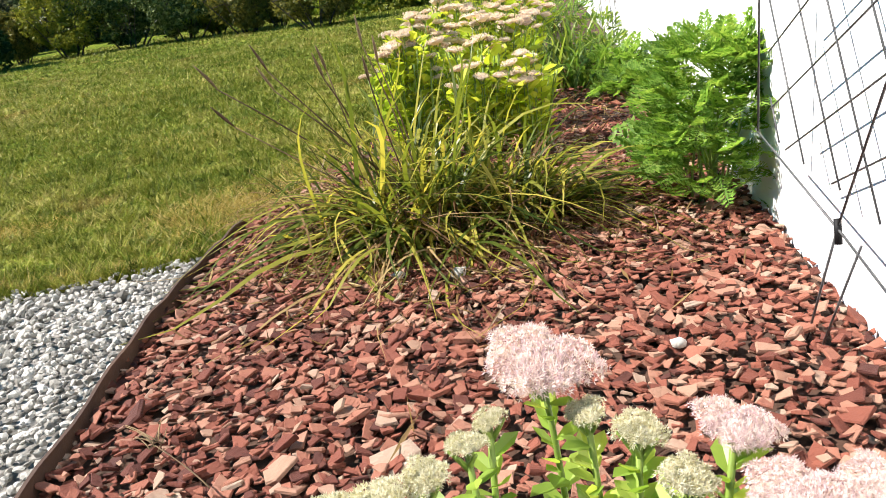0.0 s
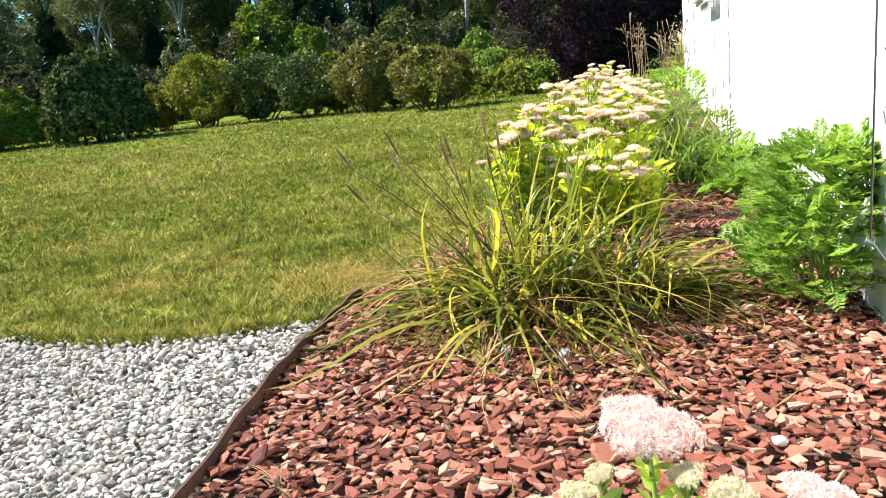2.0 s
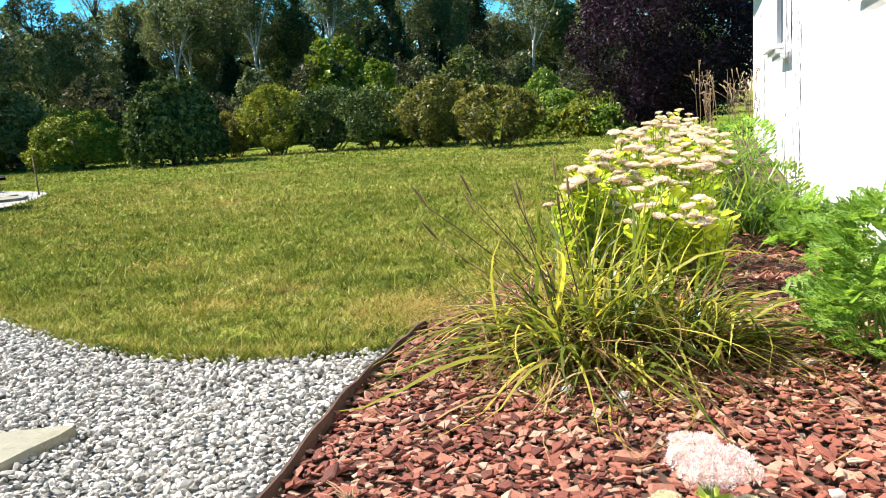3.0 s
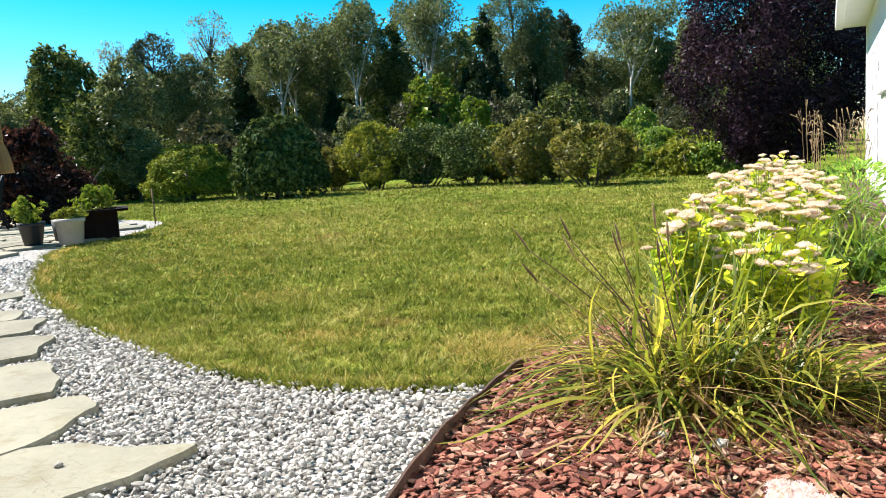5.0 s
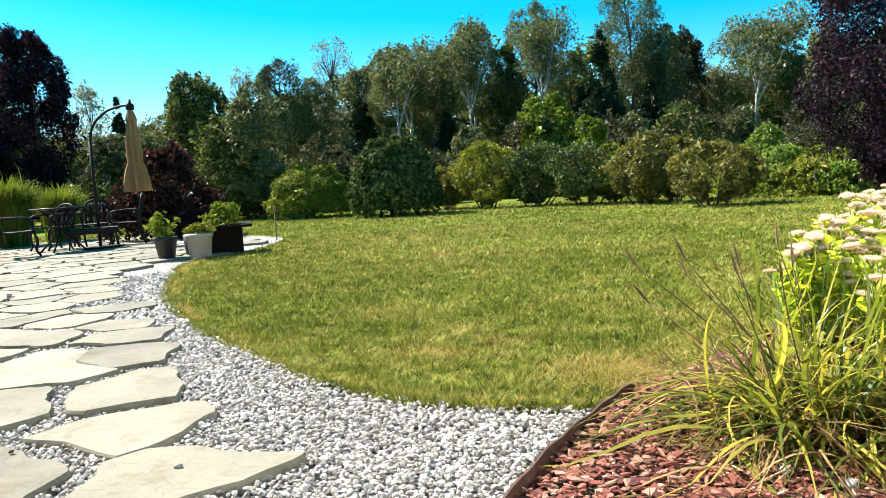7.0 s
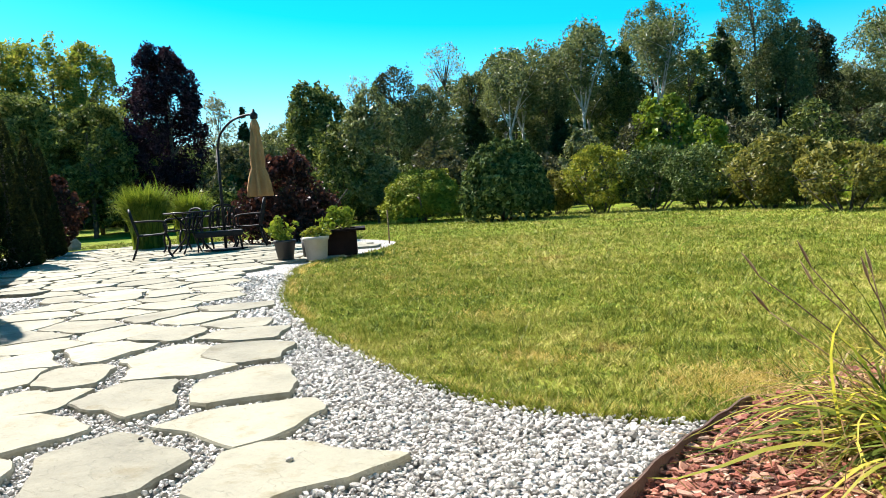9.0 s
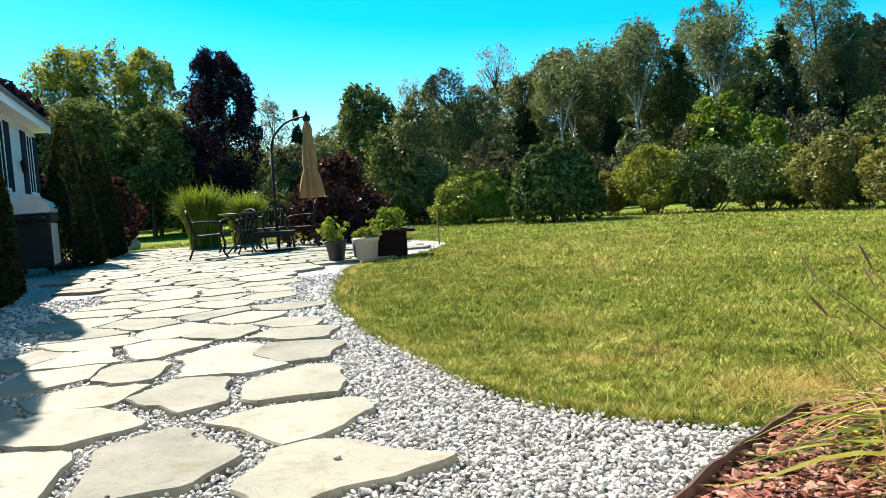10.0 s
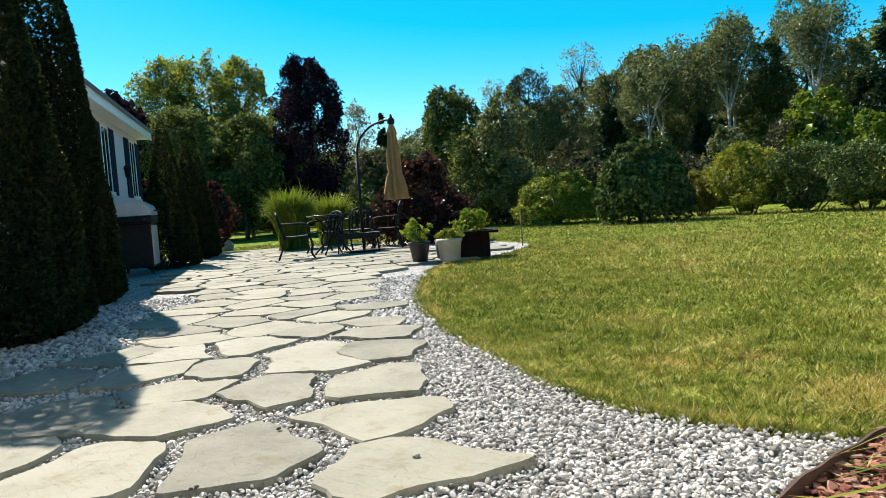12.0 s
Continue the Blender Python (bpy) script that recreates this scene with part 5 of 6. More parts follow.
r = np.random.default_rng(61)
near_heads = [head_mesh("flower_head", 0.048, 2300, r, M["sage_flower"], 0.0042, 0.35), head_mesh("flower_head", 0.026, 420, r, M["cream_flower"], 0.0048, 0.45)]
near_cores = [core_mesh(0.045, M["sage_flower"], 0.30), core_mesh(0.024, M["cream_flower"], 0.35)]
sedum(0.07, 0.40, 0.45, 0.3, 0, 320, "stonecrop with pale pink flower heads among red chips", near_heads, near_cores, "near_leaf", 0.026, [(-0.005, 0.115, 0.452, 0, 0.88), (0.105, 0.02, 0.438, 0, 0.56), (0.05, 0.05, 0.425, 1, 0.7), (0.02, 0.075, 0.43, 1, 0.55), (0.065, 0.0, 0.42, 1, 0.7)], per_stem=64)
sedum(0.0, 0.36, 0.45, 0.3, 0, 321, "stonecrop with cream flower buds among red chips", near_heads, near_cores, "near_leaf", 0.026, [(0.02, 0.125, 0.43, 1, 0.5), (0.0, 0.105, 0.425, 1, 0.6), (-0.03, 0.07, 0.43, 1, 0.62), (-0.06, 0.055, 0.43, 1, 0.7), (-0.095, 0.06, 0.425, 1, 0.62)], per_stem=60)
sedum(0.2, 0.30, 0.45, 0.3, 0, 322, "stonecrop with broad pink flower heads among red chips", near_heads, near_cores, "near_leaf", 0.026, [(-0.02, 0.05, 0.435, 0, 0.6), (0.03, 0.05, 0.43, 0, 0.55)], per_stem=60)


def lobed_frond(r):
    """A feathery leaf: a midrib with deeply cut side lobes."""
    v, f = [], []

    def sliver(a, b, w):
        d = (b - a)[:2]
        s = np.array([-d[1], d[0], 0]) / (np.hypot(*d) + 1e-9) * w
        m = a * 0.55 + b * 0.45
        k = len(v)
        v.extend([a, m + s, b, m - s])
        f.extend([(k, k + 1, k + 2), (k, k + 2, k + 3)])

    tip = np.array([1.0, 0, -0.12])
    sliver(np.zeros(3), tip, 0.04)
    for t in np.linspace(0.22, 0.86, 5):
        for q in (-1, 1):
            a = tip * t
            L = 0.42 * (1.1 - t) + 0.1
            b = a + np.array([L * 0.75, q * L * 0.8, r.uniform(-0.06, 0.05)])
            sliver(a, b, 0.055)
            for u in (0.45, 0.72):
                c = a + (b - a) * u
                sliver(c, c + np.array([L * 0.34, -q * L * 0.02, 0.02]), 0.041)
                sliver(c, c + np.array([0.02, q * L * 0.34, 0.02]), 0.041)
    return np.array(v), np.array(f)


def bushy_plant(name, label, x, y, height, width, n, leaf, seed, mat, shapes, stems=14):
    """A dome of fronds that point out and up from its stems."""
    r = np.random.default_rng(seed)
    ob = empty(name, x, y, 0.01, label=label, category="plant")
    a, q, t = r.uniform(0, 2 * np.pi, n), np.sqrt(r.uniform(0.15, 1, n)), r.uniform(0.05, 1, n) ** 0.8
    prof = np.sqrt(np.clip(1 - (1.25 * t - 0.38) ** 2, 0.05, 1)) * r.uniform(0.8, 1.15, n)
    p = np.stack([np.cos(a) * q * prof * width / 2, np.sin(a) * q * prof * width / 2, t * height], -1)
    el = r.uniform(-0.25, 0.9, n) + 0.5 * (t - 0.4)
    roll = r.normal(0, 0.45, n)
    ca, sa, ce, se, cr, sr = np.cos(a), np.sin(a), np.cos(el), np.sin(el), np.cos(roll), np.sin(roll)
    fx = np.stack([ca * ce, sa * ce, se], -1)
    fy = np.stack([-sa, ca, 0 * a], -1)
    fz = np.cross(fx, fy)
    turns = np.stack([fx, fy * cr[:, None] + fz * sr[:, None], fz * cr[:, None] - fy * sr[:, None]], -1)
    size = np.repeat((leaf * r.lognormal(0, 0.22, n))[:, None], 3, 1)
    tagged(part("leafage", bake("leaves", shapes, p, turns, size, r.integers(0, len(shapes), n), M[mat]), ob), kind="stuff")
    runs = [(limb((r.normal(0, 0.03), r.normal(0, 0.03), 0), p[k] * 0.9, r, 0.1, 5), np.linspace(0.005, 0.002, 5)) for k in r.integers(0, n, stems)]
    part("stem", tubes_mesh("stems", runs, M["green_stem"], 5), ob)
    return ob


r = np.random.default_rng(62)
fronds = [lobed_frond(r) for _ in range(5)]
bushy_plant("feathery_plant", "bushy feathery-leaved green plant against the white wall", 0.83, 2.05, 0.46, 0.36, 700, 0.078, 63, "fern", fronds)
bushy_plant("feathery_plant", "bushy feathery-leaved green plant against the white wall", 0.95, 2.6, 0.2, 0.26, 130, 0.09, 64, "fern", fronds)
plain = [(v, f) for v, f in [oval_leaves(np.zeros((1, 3)), np.array([[1.0, 0, 0.1]]), 1.0, r, 0.4)]]
for k, (x, y, h, w, mat) in enumerate([(1.08, 3.7, 0.13, 0.3, "fern"), (1.18, 4.2, 0.17, 0.36, "fern"), (1.28, 4.8, 0.2, 0.4, "bed_green"), (1.42, 5.6, 0.26, 0.5, "bed_green"), (1.6, 7.6, 0.52, 0.7, "fern"), (1.85, 8.4, 0.5, 0.6, "fern"), (1.5, 8.8, 0.45, 0.8, "bed_green")]):
    bushy_plant("leafy_plant", "low leafy green perennial in the bed", x, y, h, w, 260, 0.07 if k < 4 else 0.09, 70 + k, mat, fronds if k in (0, 1) else plain)
grass_clump("daylily_clump", "clump of narrow green daylily leaves in the bed", 0.9, 4.3, 170, 0.46, 0.014, 80, "bed_green", 0.2, spread=0.1, lean=(0.1, 0.9), sag=(0.25, 0.7))
grass_clump("daylily_clump", "clump of narrow green daylily leaves in the bed", 1.1, 5.3, 150, 0.42, 0.014, 81, "bed_green", 0.2, spread=0.1, lean=(0.1, 0.9), sag=(0.25, 0.7))
grass_clump("daylily_clump", "clump of narrow green daylily leaves in the bed", 1.25, 7.4, 160, 0.62, 0.018, 82, "bed_green", 0.1, spread=0.16, lean=(0.1, 0.9), sag=(0.25, 0.7))
grass_clump("daylily_clump", "sparse clump of dying grass at the bed's edge", -0.28, 2.55, 150, 0.36, 0.006, 83, "straw", 0.0, spread=0.1, lean=(0.3, 1.3), sag=(0.3, 0.8))
for x, y, n, seed in ((1.72, 10.4, 8, 84), (2.2, 11.2, 10, 85), (2.45, 12.2, 8, 86)):
    r = np.random.default_rng(seed)
    ob = empty("dry_stalks", x, y, 0.01, label="upright tan dry flower stalks behind the bed", category="plant")
    for k in range(n):
        a, q = r.uniform(0, 6.28), r.uniform(0.02, 0.3)
        foot, end = np.array((math.cos(a) * q, math.sin(a) * q, 0)), np.array((math.cos(a) * q * 1.6, math.sin(a) * q * 1.6, r.uniform(0.65, 1.25)))
        runs = [(limb(foot, end, r, 0.05, 5), [0.005, 0.005, 0.004, 0.004, 0.003])]
        for j in range(5):
            p = foot + (end - foot) * r.uniform(0.6, 0.97)
            runs.append((limb(p, p + r.normal(0, 0.06, 3) + [0, 0, 0.08], r, 0.1, 4), [0.003, 0.003, 0.006, 0.008]))
        part("stalk", tubes_mesh("stalk", runs, M["dry_stem"], 5), ob)

# dead leaves and stalk bits on the chips under the plants
r = np.random.default_rng(90)
n = 900
c = np.stack([r.normal(0.1, 0.36, n), r.normal(2.05, 0.26, n), r.uniform(0.03, 0.07, n)], -1)
c2 = np.stack([r.normal(0.75, 0.16, 300), r.normal(3.3, 0.4, 300), r.uniform(0.03, 0.06, 300)], -1)
c = np.concatenate([c, c2])
c = c[(c[:, 0] < wall_x(c[:, 1]) - 0.05) & inside(bed_poly, c[:, 0] - 0.04, c[:, 1])]
v = leaf_quads(c, 0.005, r, 2.0, 14.0, 0.1)
tagged(new("plant_litter", fast_mesh("plant_litter", v, np.arange(len(v)).reshape(-1, 4), M["straw"])), "withered leaf and stalk bits lying on the chips", "litter", kind="stuff")


# ---- wire trellises on the wall ----
def trellis(y0, y1, z0, z1, out, seed, rise_a, rise_b, gap_a, gap_b, legs, label):
    """A lattice of two families of wires between y0 and y1, standing in front of the wall."""
    ob = empty("wire_trellis", label=label, category="trellis", group="trellises")
    n = 0
    for rise, gap in ((rise_a, gap_a), (rise_b, gap_b)):
        lo = min(z0 - rise * y0, z0 - rise * y1, z1 - rise * y0, z1 - rise * y1)
        hi = max(z0 - rise * y0, z0 - rise * y1, z1 - rise * y0, z1 - rise * y1)
        for c in np.arange(lo + gap * 0.4, hi, gap):
            ends = []
            for y in (y0, y1):
                z = rise * y + c
                if z0 <= z <= z1:
                    ends.append((y, z))
            for z in (z0, z1):
                y = (z - c) / rise
                if y0 < y < y1:
                    ends.append((y, z))
            if len(ends) >= 2 and abs(ends[0][0] - ends[1][0]) > 0.05:
                (ya, za), (yb, zb) = ends[:2]
                o = out + 0.004 * (n % 2)
                n += 1
                part("wire", tubes_mesh("wire", [([along_wall(ya, o, za), along_wall(yb, o, zb)], 0.0017)], M["trellis_wire"], 6), ob)
    for y, za, yb, zb in legs:
        part("leg", tubes_mesh("leg", [([along_wall(y, out + 0.01, za), along_wall(yb, out + 0.01, zb)], 0.0022)], M["trellis_wire"], 6), ob)
    return ob


near_trellis = trellis(0.6, 1.5, 0.33, 1.7, 0.10, 1, -0.5, 1.25, 0.115, 0.2, [(1.22, 0.0, 1.09, 0.28), (1.16, 0.0, 1.0, 0.28), (1.09, 0.28, 0.6, 1.15), (1.57, 0.33, 1.06, 0.27), (1.06, 0.27, 0.6, 0.2), (1.55, 0.33, 1.52, 1.7)], "dark wire lattice trellis leaning at the white wall")
part("clamp", tubes_mesh("clamp", [([along_wall(1.085, 0.11, 0.25), along_wall(1.095, 0.11, 0.29)], 0.006)], M["black_metal"], 8), near_trellis, "black clamp where the wires cross")
trellis(5.2, 6.4, 0.05, 1.9, 0.05, 2, 0.9, 1.3, 0.4, 0.55, [(5.2, 0.0, 5.05, 1.9), (6.4, 0.0, 6.3, 1.9)], "thin wire trellis standing against the white wall")
trellis(9.4, 10.6, 0.05, 1.8, 0.05, 3, 0.9, 1.3, 0.4, 0.55, [(9.4, 0.0, 9.3, 1.8), (10.6, 0.0, 10.5, 1.8)], "thin wire trellis standing against the white wall")


# ---- patio furniture ----
def at_az(az, d):
    return -d * math.sin(radians(az)), d * math.cos(radians(az)) - 0.24


def chair(x, y, face, back=0.88, label="black wrought iron patio armchair with slatted seat"):
    """An iron armchair that faces the heading face."""
    ob = empty("patio_chair", x, y, 0.05, face, label=label, category="chair", group="patio chairs")
    bk = M["black_metal"]
    bm = bmesh.new()
    for k in range(9):
        box(bm, -0.22, 0.24, -0.225 + k * 0.052, -0.190 + k * 0.052, 0.415, 0.427, 0.003)
    part("seat", bm_mesh("seat", bm, bk), ob)
    part("seat_frame", tubes_mesh("seat_frame", [([(-0.23, -0.25, 0.41), (0.25, -0.25, 0.42), (0.25, 0.25, 0.42), (-0.23, 0.25, 0.41), (-0.23, -0.25, 0.41)], 0.018)], bk, 6), ob)
    part("back_frame", tubes_mesh("back_frame", [(smooth_line([(-0.22, -0.25, 0.41), (-0.29, -0.25, back * 0.75), (-0.33, -0.17, back - 0.04), (-0.34, 0, back), (-0.33, 0.17, back - 0.04), (-0.29, 0.25, back * 0.75), (-0.22, 0.25, 0.41)], 4), 0.022)], bk, 6), ob)
    for k in range(7):
        yy = -0.18 + k * 0.06
        part("back_slat", tubes_mesh("back_slat", [(smooth_line([(-0.225, yy, 0.44), (-0.28, yy + 0.02 * (-1) ** k, back * 0.68), (-0.325, yy, back - 0.06)], 3), 0.018)], bk, 5), ob)
    for s in (-1, 1):
        part("armrest", tubes_mesh("armrest", [(smooth_line([(-0.28, 0.26 * s, 0.66), (0.0, 0.28 * s, 0.66), (0.2, 0.28 * s, 0.64), (0.26, 0.27 * s, 0.56), (0.24, 0.25 * s, 0.42)], 4), 0.02)], bk, 6), ob)
        part("leg", tubes_mesh("leg", [(smooth_line([(0.25, 0.25 * s, 0.42), (0.30, 0.25 * s, 0.25), (0.27, 0.25 * s, 0.1), (0.33, 0.25 * s, 0.0)], 3), 0.02)], bk, 6), ob)
        part("leg", tubes_mesh("leg", [(smooth_line([(-0.22, 0.25 * s, 0.42), (-0.26, 0.25 * s, 0.2), (-0.34, 0.25 * s, 0.0)], 3), 0.02)], bk, 6), ob)
    return ob


tx, ty = at_az(52.4, 15.2)
table = empty("patio_table", tx, ty, 0.05, label="black iron patio table with round glass top", category="table")
table.matrix_basis = table.matrix_basis @ Matrix.Scale(1.12, 4)
part("tabletop", lathe_mesh("tabletop", [(0.36, 0.67), (0.42, 0.672), (0.425, 0.685), (0.42, 0.70), (0.36, 0.702)], M["black_enamel"], 28), table)
part("rim", tubes_mesh("rim", [([(0.425 * math.cos(a), 0.425 * math.sin(a), 0.688) for a in np.linspace(0, 2 * np.pi, 25)], 0.014)], M["black_metal"], 6), table)
for k in range(4):
    a = k * math.pi / 2 + 0.5
    c, s = math.cos(a), math.sin(a)
    part("leg", tubes_mesh("leg", [(smooth_line([(0.30 * c, 0.30 * s, 0.67), (0.10 * c, 0.10 * s, 0.45), (0.12 * c, 0.12 * s, 0.25), (0.36 * c, 0.36 * s, 0.0)], 4), 0.016)], M["black_metal"], 6), table)
part("brace", tubes_mesh("brace", [([(0.11 * math.cos(a), 0.11 * math.sin(a), 0.35) for a in np.linspace(0, 2 * np.pi, 17)], 0.009)], M["black_metal"], 5), table)

chair(*at_az(55.1, 14.5), 55)
chair(*at_az(52.9, 16.2), -90, 0.84)
chair(*at_az(50.5, 16.4), 160, 0.88)
chair(*at_az(48.3, 15.8), 222, 0.95)
ottoman = empty("ottoman", *at_az(50.5, 15.1), 0.05, 52, label="low black patio footstool beside the chairs", category="stool")
part("seat", box_mesh("seat", -0.44, 0.44, -0.2, 0.2, 0.27, 0.38, M["black_metal"], 0.02), ottoman)
for sx in (-1, 1):
    for sy in (-1, 1):
        part("leg", tubes_mesh("leg", [([(0.38 * sx, 0.16 * sy, 0.28), (0.41 * sx, 0.18 * sy, 0.0)], 0.014)], M["black_metal"], 6), ottoman)

ux, uy = at_az(47.35, 14.5)
px, py = at_az(50.1, 15.2)
umbrella = empty("patio_umbrella", ux, uy, 0.05, label="closed tan cantilever patio umbrella on a dark pole", category="umbrella")
bm = bmesh.new()
rings = []
for k, (z, rad, fold) in enumerate([(0.98, 0.165, 0.42), (1.0, 0.18, 0.42), (1.16, 0.168, 0.38), (1.36, 0.14, 0.34), (1.5, 0.108, 0.3), (1.62, 0.112, 0.3), (1.85, 0.108, 0.28), (2.08, 0.09, 0.22), (2.2, 0.08, 0.14), (2.23, 0.096, 0.12), (2.34, 0.07, 0.08), (2.44, 0.03, 0.03), (2.46, 0.01, 0)]):
    rings.append([bm.verts.new((rad * (1 + fold * math.cos(8 * a + 0.4 * k)) * math.cos(a), rad * (1 + fold * math.cos(8 * a + 0.4 * k)) * math.sin(a), z)) for a in np.linspace(0, 2 * np.pi, 48, endpoint=False)])
for a, b in zip(rings, rings[1:]):
    for i in range(48):
        j = (i + 1) % 48
        bm.faces.new((a[i], a[j], b[j], b[i]))
bm.faces.new(rings[0][::-1])
part("canopy", bm_mesh("canopy", bm, M["canvas"], True), umbrella, "folded tan canvas canopy")
part("strap", tubes_mesh("strap", [([(0.122 * math.cos(a), 0.122 * math.sin(a), 1.5 + 0.01 * math.sin(2 * a)) for a in np.linspace(0, 2 * np.pi, 21)], 0.012)], M["canvas"], 5), umbrella)
part("hub", lathe_mesh("hub", [(0.02, 2.4), (0.07, 2.42), (0.075, 2.5), (0.03, 2.54), (0.02, 2.6)], M["black_metal"], 10), umbrella)
dx, dy = px - ux, py - uy
part("pole", tubes_mesh("pole", [([(dx, dy, 0.0), (dx, dy, 1.0), (dx, dy, 1.95)], 0.028)], M["black_metal"], 8), umbrella)
part("arm", tubes_mesh("arm", [(smooth_line([(dx, dy, 1.9), (dx * 0.9, dy * 0.9, 2.2), (dx * 0.6, dy * 0.6, 2.42), (dx * 0.25, dy * 0.25, 2.5), (0, 0, 2.5)], 4), 0.022)], M["black_metal"], 7), umbrella)
part("base_plate", box_mesh("base_plate", dx - 0.3, dx + 0.3, dy - 0.3, dy + 0.3, 0.0, 0.03, M["black_metal"], 0.01), umbrella)


def pot_plant(x, y, profile, mat, label, leaves, height, width, leafmat, seed, leaf=0.05, sides=20):
    ob = empty("flower_pot", x, y, 0.03, label=label, category="flower pot", group="pots")
    part("pot", lathe_mesh("pot", profile, M[mat], sides, sides > 8), ob)
    top = profile[-1][1]
    part("soil", lathe_mesh("soil", [(profile[-1][0] * 0.96, top - 0.03), (profile[-1][0] * 0.5, top - 0.005), (0.01, top)], M["soil"], 12), ob)
    r = np.random.default_rng(seed)
    p, _ = crown_points(leaves, width, top * 0.95, top + height, r, "round", 24)
    v = leaf_quads(p, leaf, r, 0.6, 1.9)
    part("foliage", fast_mesh("foliage", v, np.arange(len(v)).reshape(-1, 4), M[leafmat]), ob)
    runs = [(limb((r.normal(0, 0.04), r.normal(0, 0.04), top - 0.02), p[k], r, 0.1, 5), np.linspace(0.006, 0.002, 5)) for k in range(12)]
    part("stem", tubes_mesh("stems", runs, M["green_stem"], 5), ob)
    return ob


pot_plant(-8.05, 7.55, [(0.105, 0.0), (0.11, 0.01), (0.155, 0.26), (0.17, 0.265), (0.17, 0.3), (0.155, 0.3)], "black_pot", "black plastic pot with a leafy green plant", 230, 0.36, 0.4, "lime_green", 400, 0.045)
pot_plant(-7.5, 7.62, [(0.14, 0.0), (0.145, 0.01), (0.175, 0.28), (0.19, 0.285), (0.19, 0.33), (0.175, 0.33)], "stone_pot", "pale grey stone pot with trailing yellow-green foliage", 220, 0.12, 0.42, "shrub_yellow", 401, 0.04)
pot_plant(-7.95, 8.0, [(0.13, 0.0), (0.16, 0.3), (0.15, 0.3)], "black_pot", "small black pot behind the pale one", 60, 0.1, 0.3, "shrub_green", 402)
planter = empty("planter_box", -7.75, 8.35, 0.03, 40, label="dark wooden square planter with a wide flat rim", category="planter")
bm = bmesh.new()
box(bm, -0.30, 0.30, -0.30, 0.30, 0.0, 0.36, 0.015)
part("body", bm_mesh("body", bm, M["dark_wood"]), planter)
for k in range(4):
    part("rim_board", box_mesh("rim_board", -0.44, 0.44, 0.29, 0.44, 0.36, 0.395, M["dark_wood"], 0.006), planter, "", pose(0, 0, 0.001 * k, 0, 0, 90 * k))
part("soil", box_mesh("soil", -0.29, 0.29, -0.29, 0.29, 0.34, 0.375, M["soil"], 0.01), planter)
r = np.random.default_rng(410)
p, _ = crown_points(300, 0.66, 0.37, 0.72, r, "round", 20)
v = leaf_quads(p, 0.042, r, 0.6, 2.4)
part("foliage", fast_mesh("foliage", v, np.arange(len(v)).reshape(-1, 4), M["lime_green"]), planter, "light green foliage")
stake = empty("garden_stake", -8.5, 10.6, 0.0, label="thin brown garden stake at the lawn edge", category="stake")
part("rod", tubes_mesh("rod", [([(0, 0, -0.05), (0.005, 0, 0.3), (0.0, 0.0, 0.62)], 0.012)], M["dry_stem"], 6), stake)

# barbecue by the house wall
bbq = empty("barbecue_grill", *at_az(66.1, 14.6), 0.03, hturn + 180, label="black barbecue grill with pale steel lid", category="grill")
bbq.matrix_basis = bbq.matrix_basis @ Matrix.Scale(1.12, 4)
part("door", box_mesh("door", -0.3, 0.3, 0.262, 0.275, 0.14, 0.76, M["bare_steel"], 0.004), bbq, "pale steel door")
part("cart", box_mesh("cart", -0.32, 0.32, -0.26, 0.26, 0.1, 0.8, M["black_metal"], 0.015), bbq)
part("firebox", box_mesh("firebox", -0.38, 0.38, -0.29, 0.29, 0.8, 0.92, M["black_metal"], 0.02), bbq)
bm = bmesh.new()
prof = [(-0.29, 0.925), (-0.29, 1.0), (-0.22, 1.1), (-0.08, 1.16), (0.1, 1.16), (0.24, 1.08), (0.29, 0.98), (0.29, 0.925)]
ends = [[bm.verts.new((x, yy, z)) for yy, z in prof] for x in (-0.37, 0.37)]
for i in range(len(prof)):
    j = (i + 1) % len(prof)
    bm.faces.new((ends[0][i], ends[0][j], ends[1][j], ends[1][i]))
bm.faces.new(ends[0][::-1])
bm.faces.new(ends[1])
lid = part("lid", bm_mesh("lid", bm, M["bare_steel"]), bbq, "pale steel lid")
part("handle", tubes_mesh("handle", [([(-0.25, 0.33, 0.99), (0.25, 0.33, 0.99)], 0.013)], M["black_metal"], 6), lid)
for s in (-1, 1):
    part("side_shelf", box_mesh("side_shelf", 0.4 * s - 0.02 if s > 0 else -0.72, 0.72 if s > 0 else -0.38, -0.22, 0.22, 0.84, 0.87, M["black_metal"], 0.008), bbq)
    part("side_panel", box_mesh("side_panel", 0.325 * s - 0.006, 0.325 * s + 0.006, -0.24, 0.24, 0.14, 0.78, M["black_metal"], 0.003), bbq)
    for q in (-1, 1):
        part("leg", box_mesh("leg", 0.29 * s - 0.02, 0.29 * s + 0.02, 0.23 * q - 0.02, 0.23 * q + 0.02, 0.0, 0.12, M["black_metal"], 0.004), bbq)

# plume grasses beyond the patio
for az, d, n, L, seed in ((55.3, 19.0, 3200, 2.15, 421), (52.2, 19.6, 1500, 1.9, 422)):
    x, y = at_az(az, d)
    r = np.random.default_rng(seed)
    ob = empty("plume_grass", x, y, 0.0, label="tall fountain of yellow-green ornamental grass", category="grass", group="plume grasses")
    part("blade_tuft", fast_mesh("blades", *arch_blades(n, L, 0.026, r, spread=0.12, lean=(0.0, 0.17), sag=(0.32, 0.6), vary=0.07), M["lime_green"]), ob)

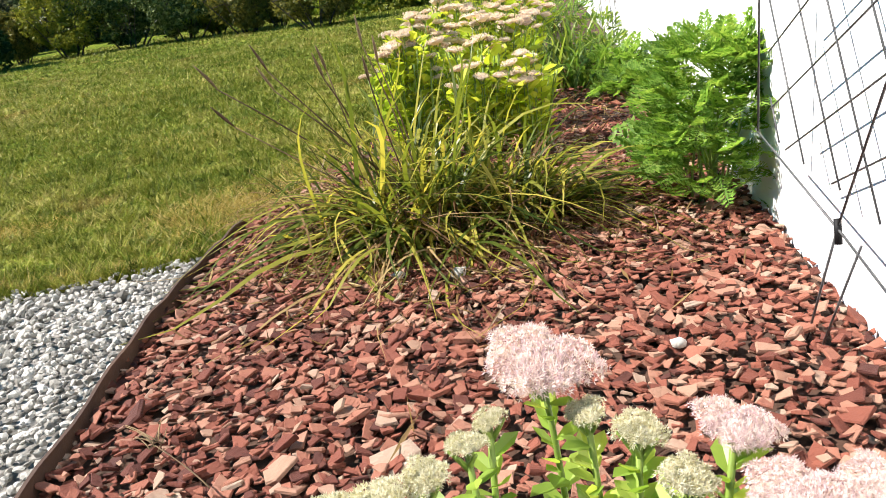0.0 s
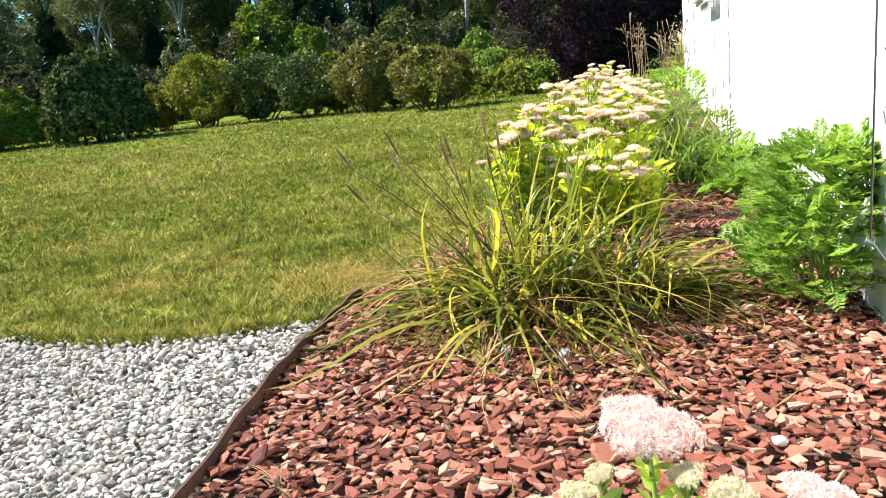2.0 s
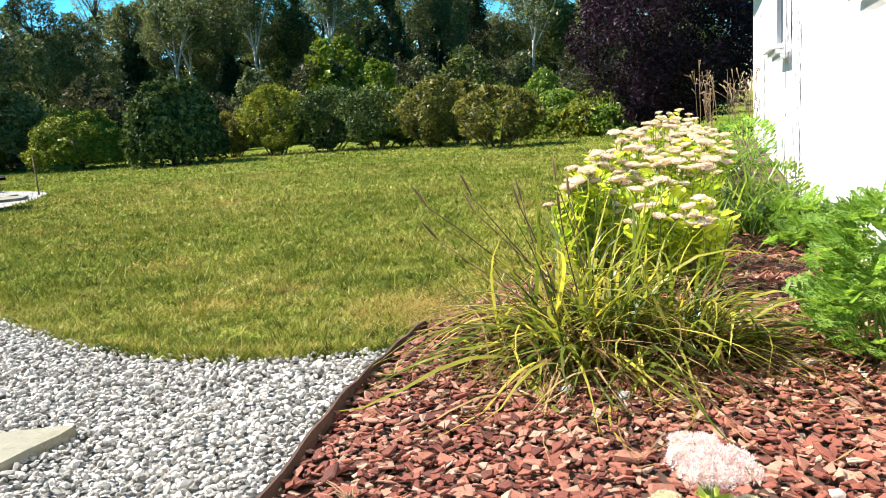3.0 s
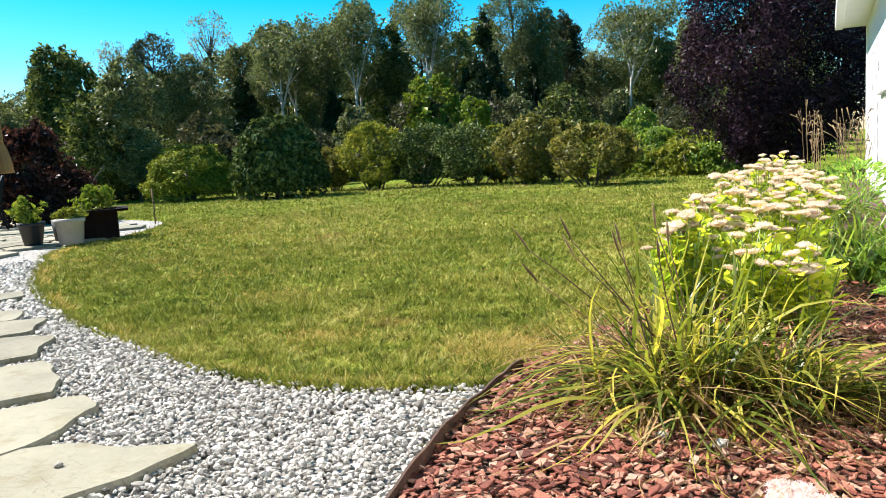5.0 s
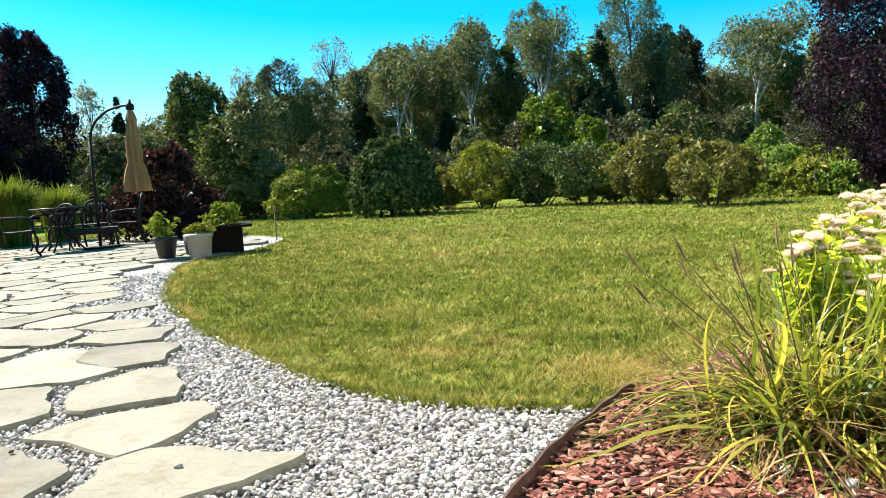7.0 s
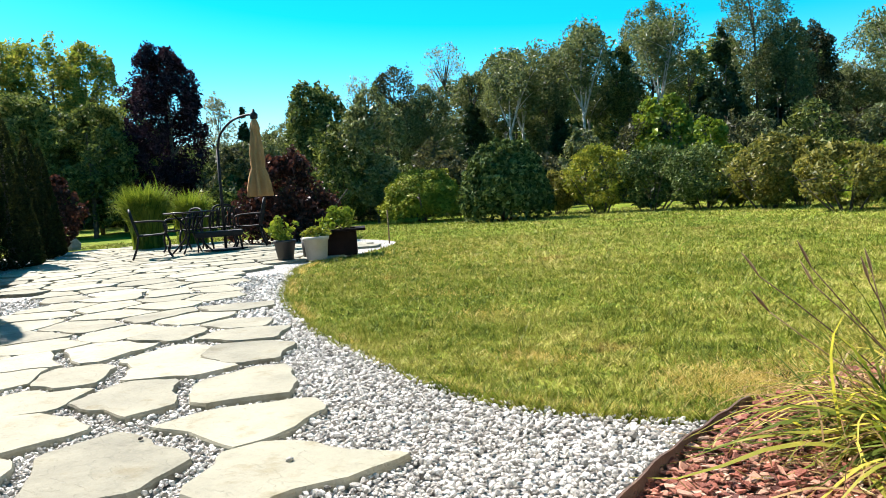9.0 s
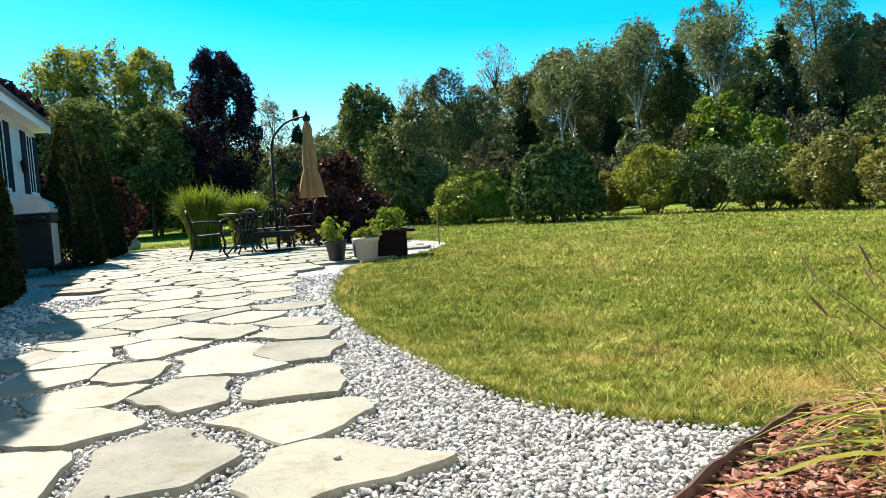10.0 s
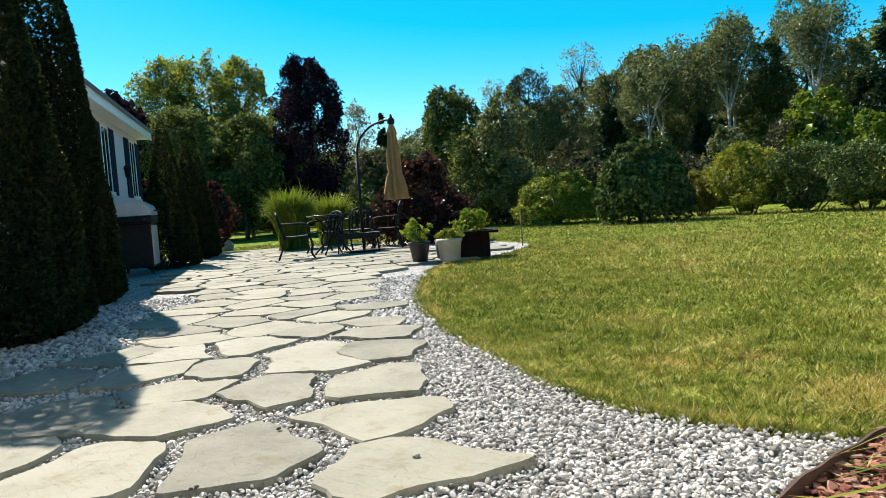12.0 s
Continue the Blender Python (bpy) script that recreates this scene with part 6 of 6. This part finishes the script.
# pale lump at the grass beyond the arborvitae, standing in for a parked car
bm = bmesh.new()
bmesh.ops.create_icosphere(bm, subdivisions=3, radius=1.0)
for v in bm.verts:
    k = 1 + 0.22 * noise.noise(v.co * 1.7) + 0.08 * noise.noise(v.co * 5)
    v.co = Vector((v.co.x * 0.42 * k, v.co.y * 0.3 * k, max(v.co.z, -0.3) * 0.3 * k + 0.08))
boulder = new("boulder", bm_mesh("boulder", bm, M["pebble"]))
boulder.matrix_basis = pose(*at_az(60.5, 23), 0, 0, 0, 35)
tagged(boulder, "pale rounded lump standing in for a parked car by the house", "rock")

# a few pale stones and a dry seed head among the chips
r = np.random.default_rng(95)
for x, y, size in ((0.05, 1.74, 0.05), (-0.1, 1.79, 0.035), (0.42, 1.23, 0.035)):
    v, f = pebble_shape(r)
    ob = new("pale_stone", fast_mesh("pale_stone", v * [1.2, 0.9, 0.7] * size, f, M["pebble"], True))
    ob.matrix_basis = pose(x, y, 0.045, r.uniform(-30, 30), r.uniform(-30, 30), r.uniform(0, 360))
    tagged(ob, "pale rounded stone lying among the red chips", "stone", "pale stones")
runs = [(limb((-0.40, 1.0, 0.06), (-0.52, 1.13, 0.07), r, 0.1, 6), np.linspace(0.0015, 0.001, 6))]
for k in range(9):
    a = np.array((-0.52, 1.13, 0.07)) + r.normal(0, 0.006, 3)
    runs.append((limb(a, a + [r.normal(-0.03, 0.02), r.normal(0.03, 0.02), abs(r.normal(0, 0.01))], r, 0.2, 4), [0.0012, 0.0014, 0.001, 0.0006]))
tagged(new("dry_seed_head", tubes_mesh("dry_seed_head", runs, M["dry_stem"], 5)), "pale dry grass seed head lying on the chips", "litter")

for x, y, size, mat in ((-1.75, 1.35, 0.026, "pebble"), (-2.43, 1.29, 0.020, "bark"), (-2.13, 0.80, 0.020, "bark"), (-2.13, 0.78, 0.018, "bark")):
    v, f = pebble_shape(r)
    ob = new("loose_pebble", fast_mesh("loose_pebble", v * [1.2, 0.9, 0.7] * size, f, M[mat], True))
    ob.matrix_basis = pose(x, y, 0.048, 0, 0, r.uniform(0, 360))
    tagged(ob, "small loose pebble lying on a flagstone", "stone", "loose pebbles")
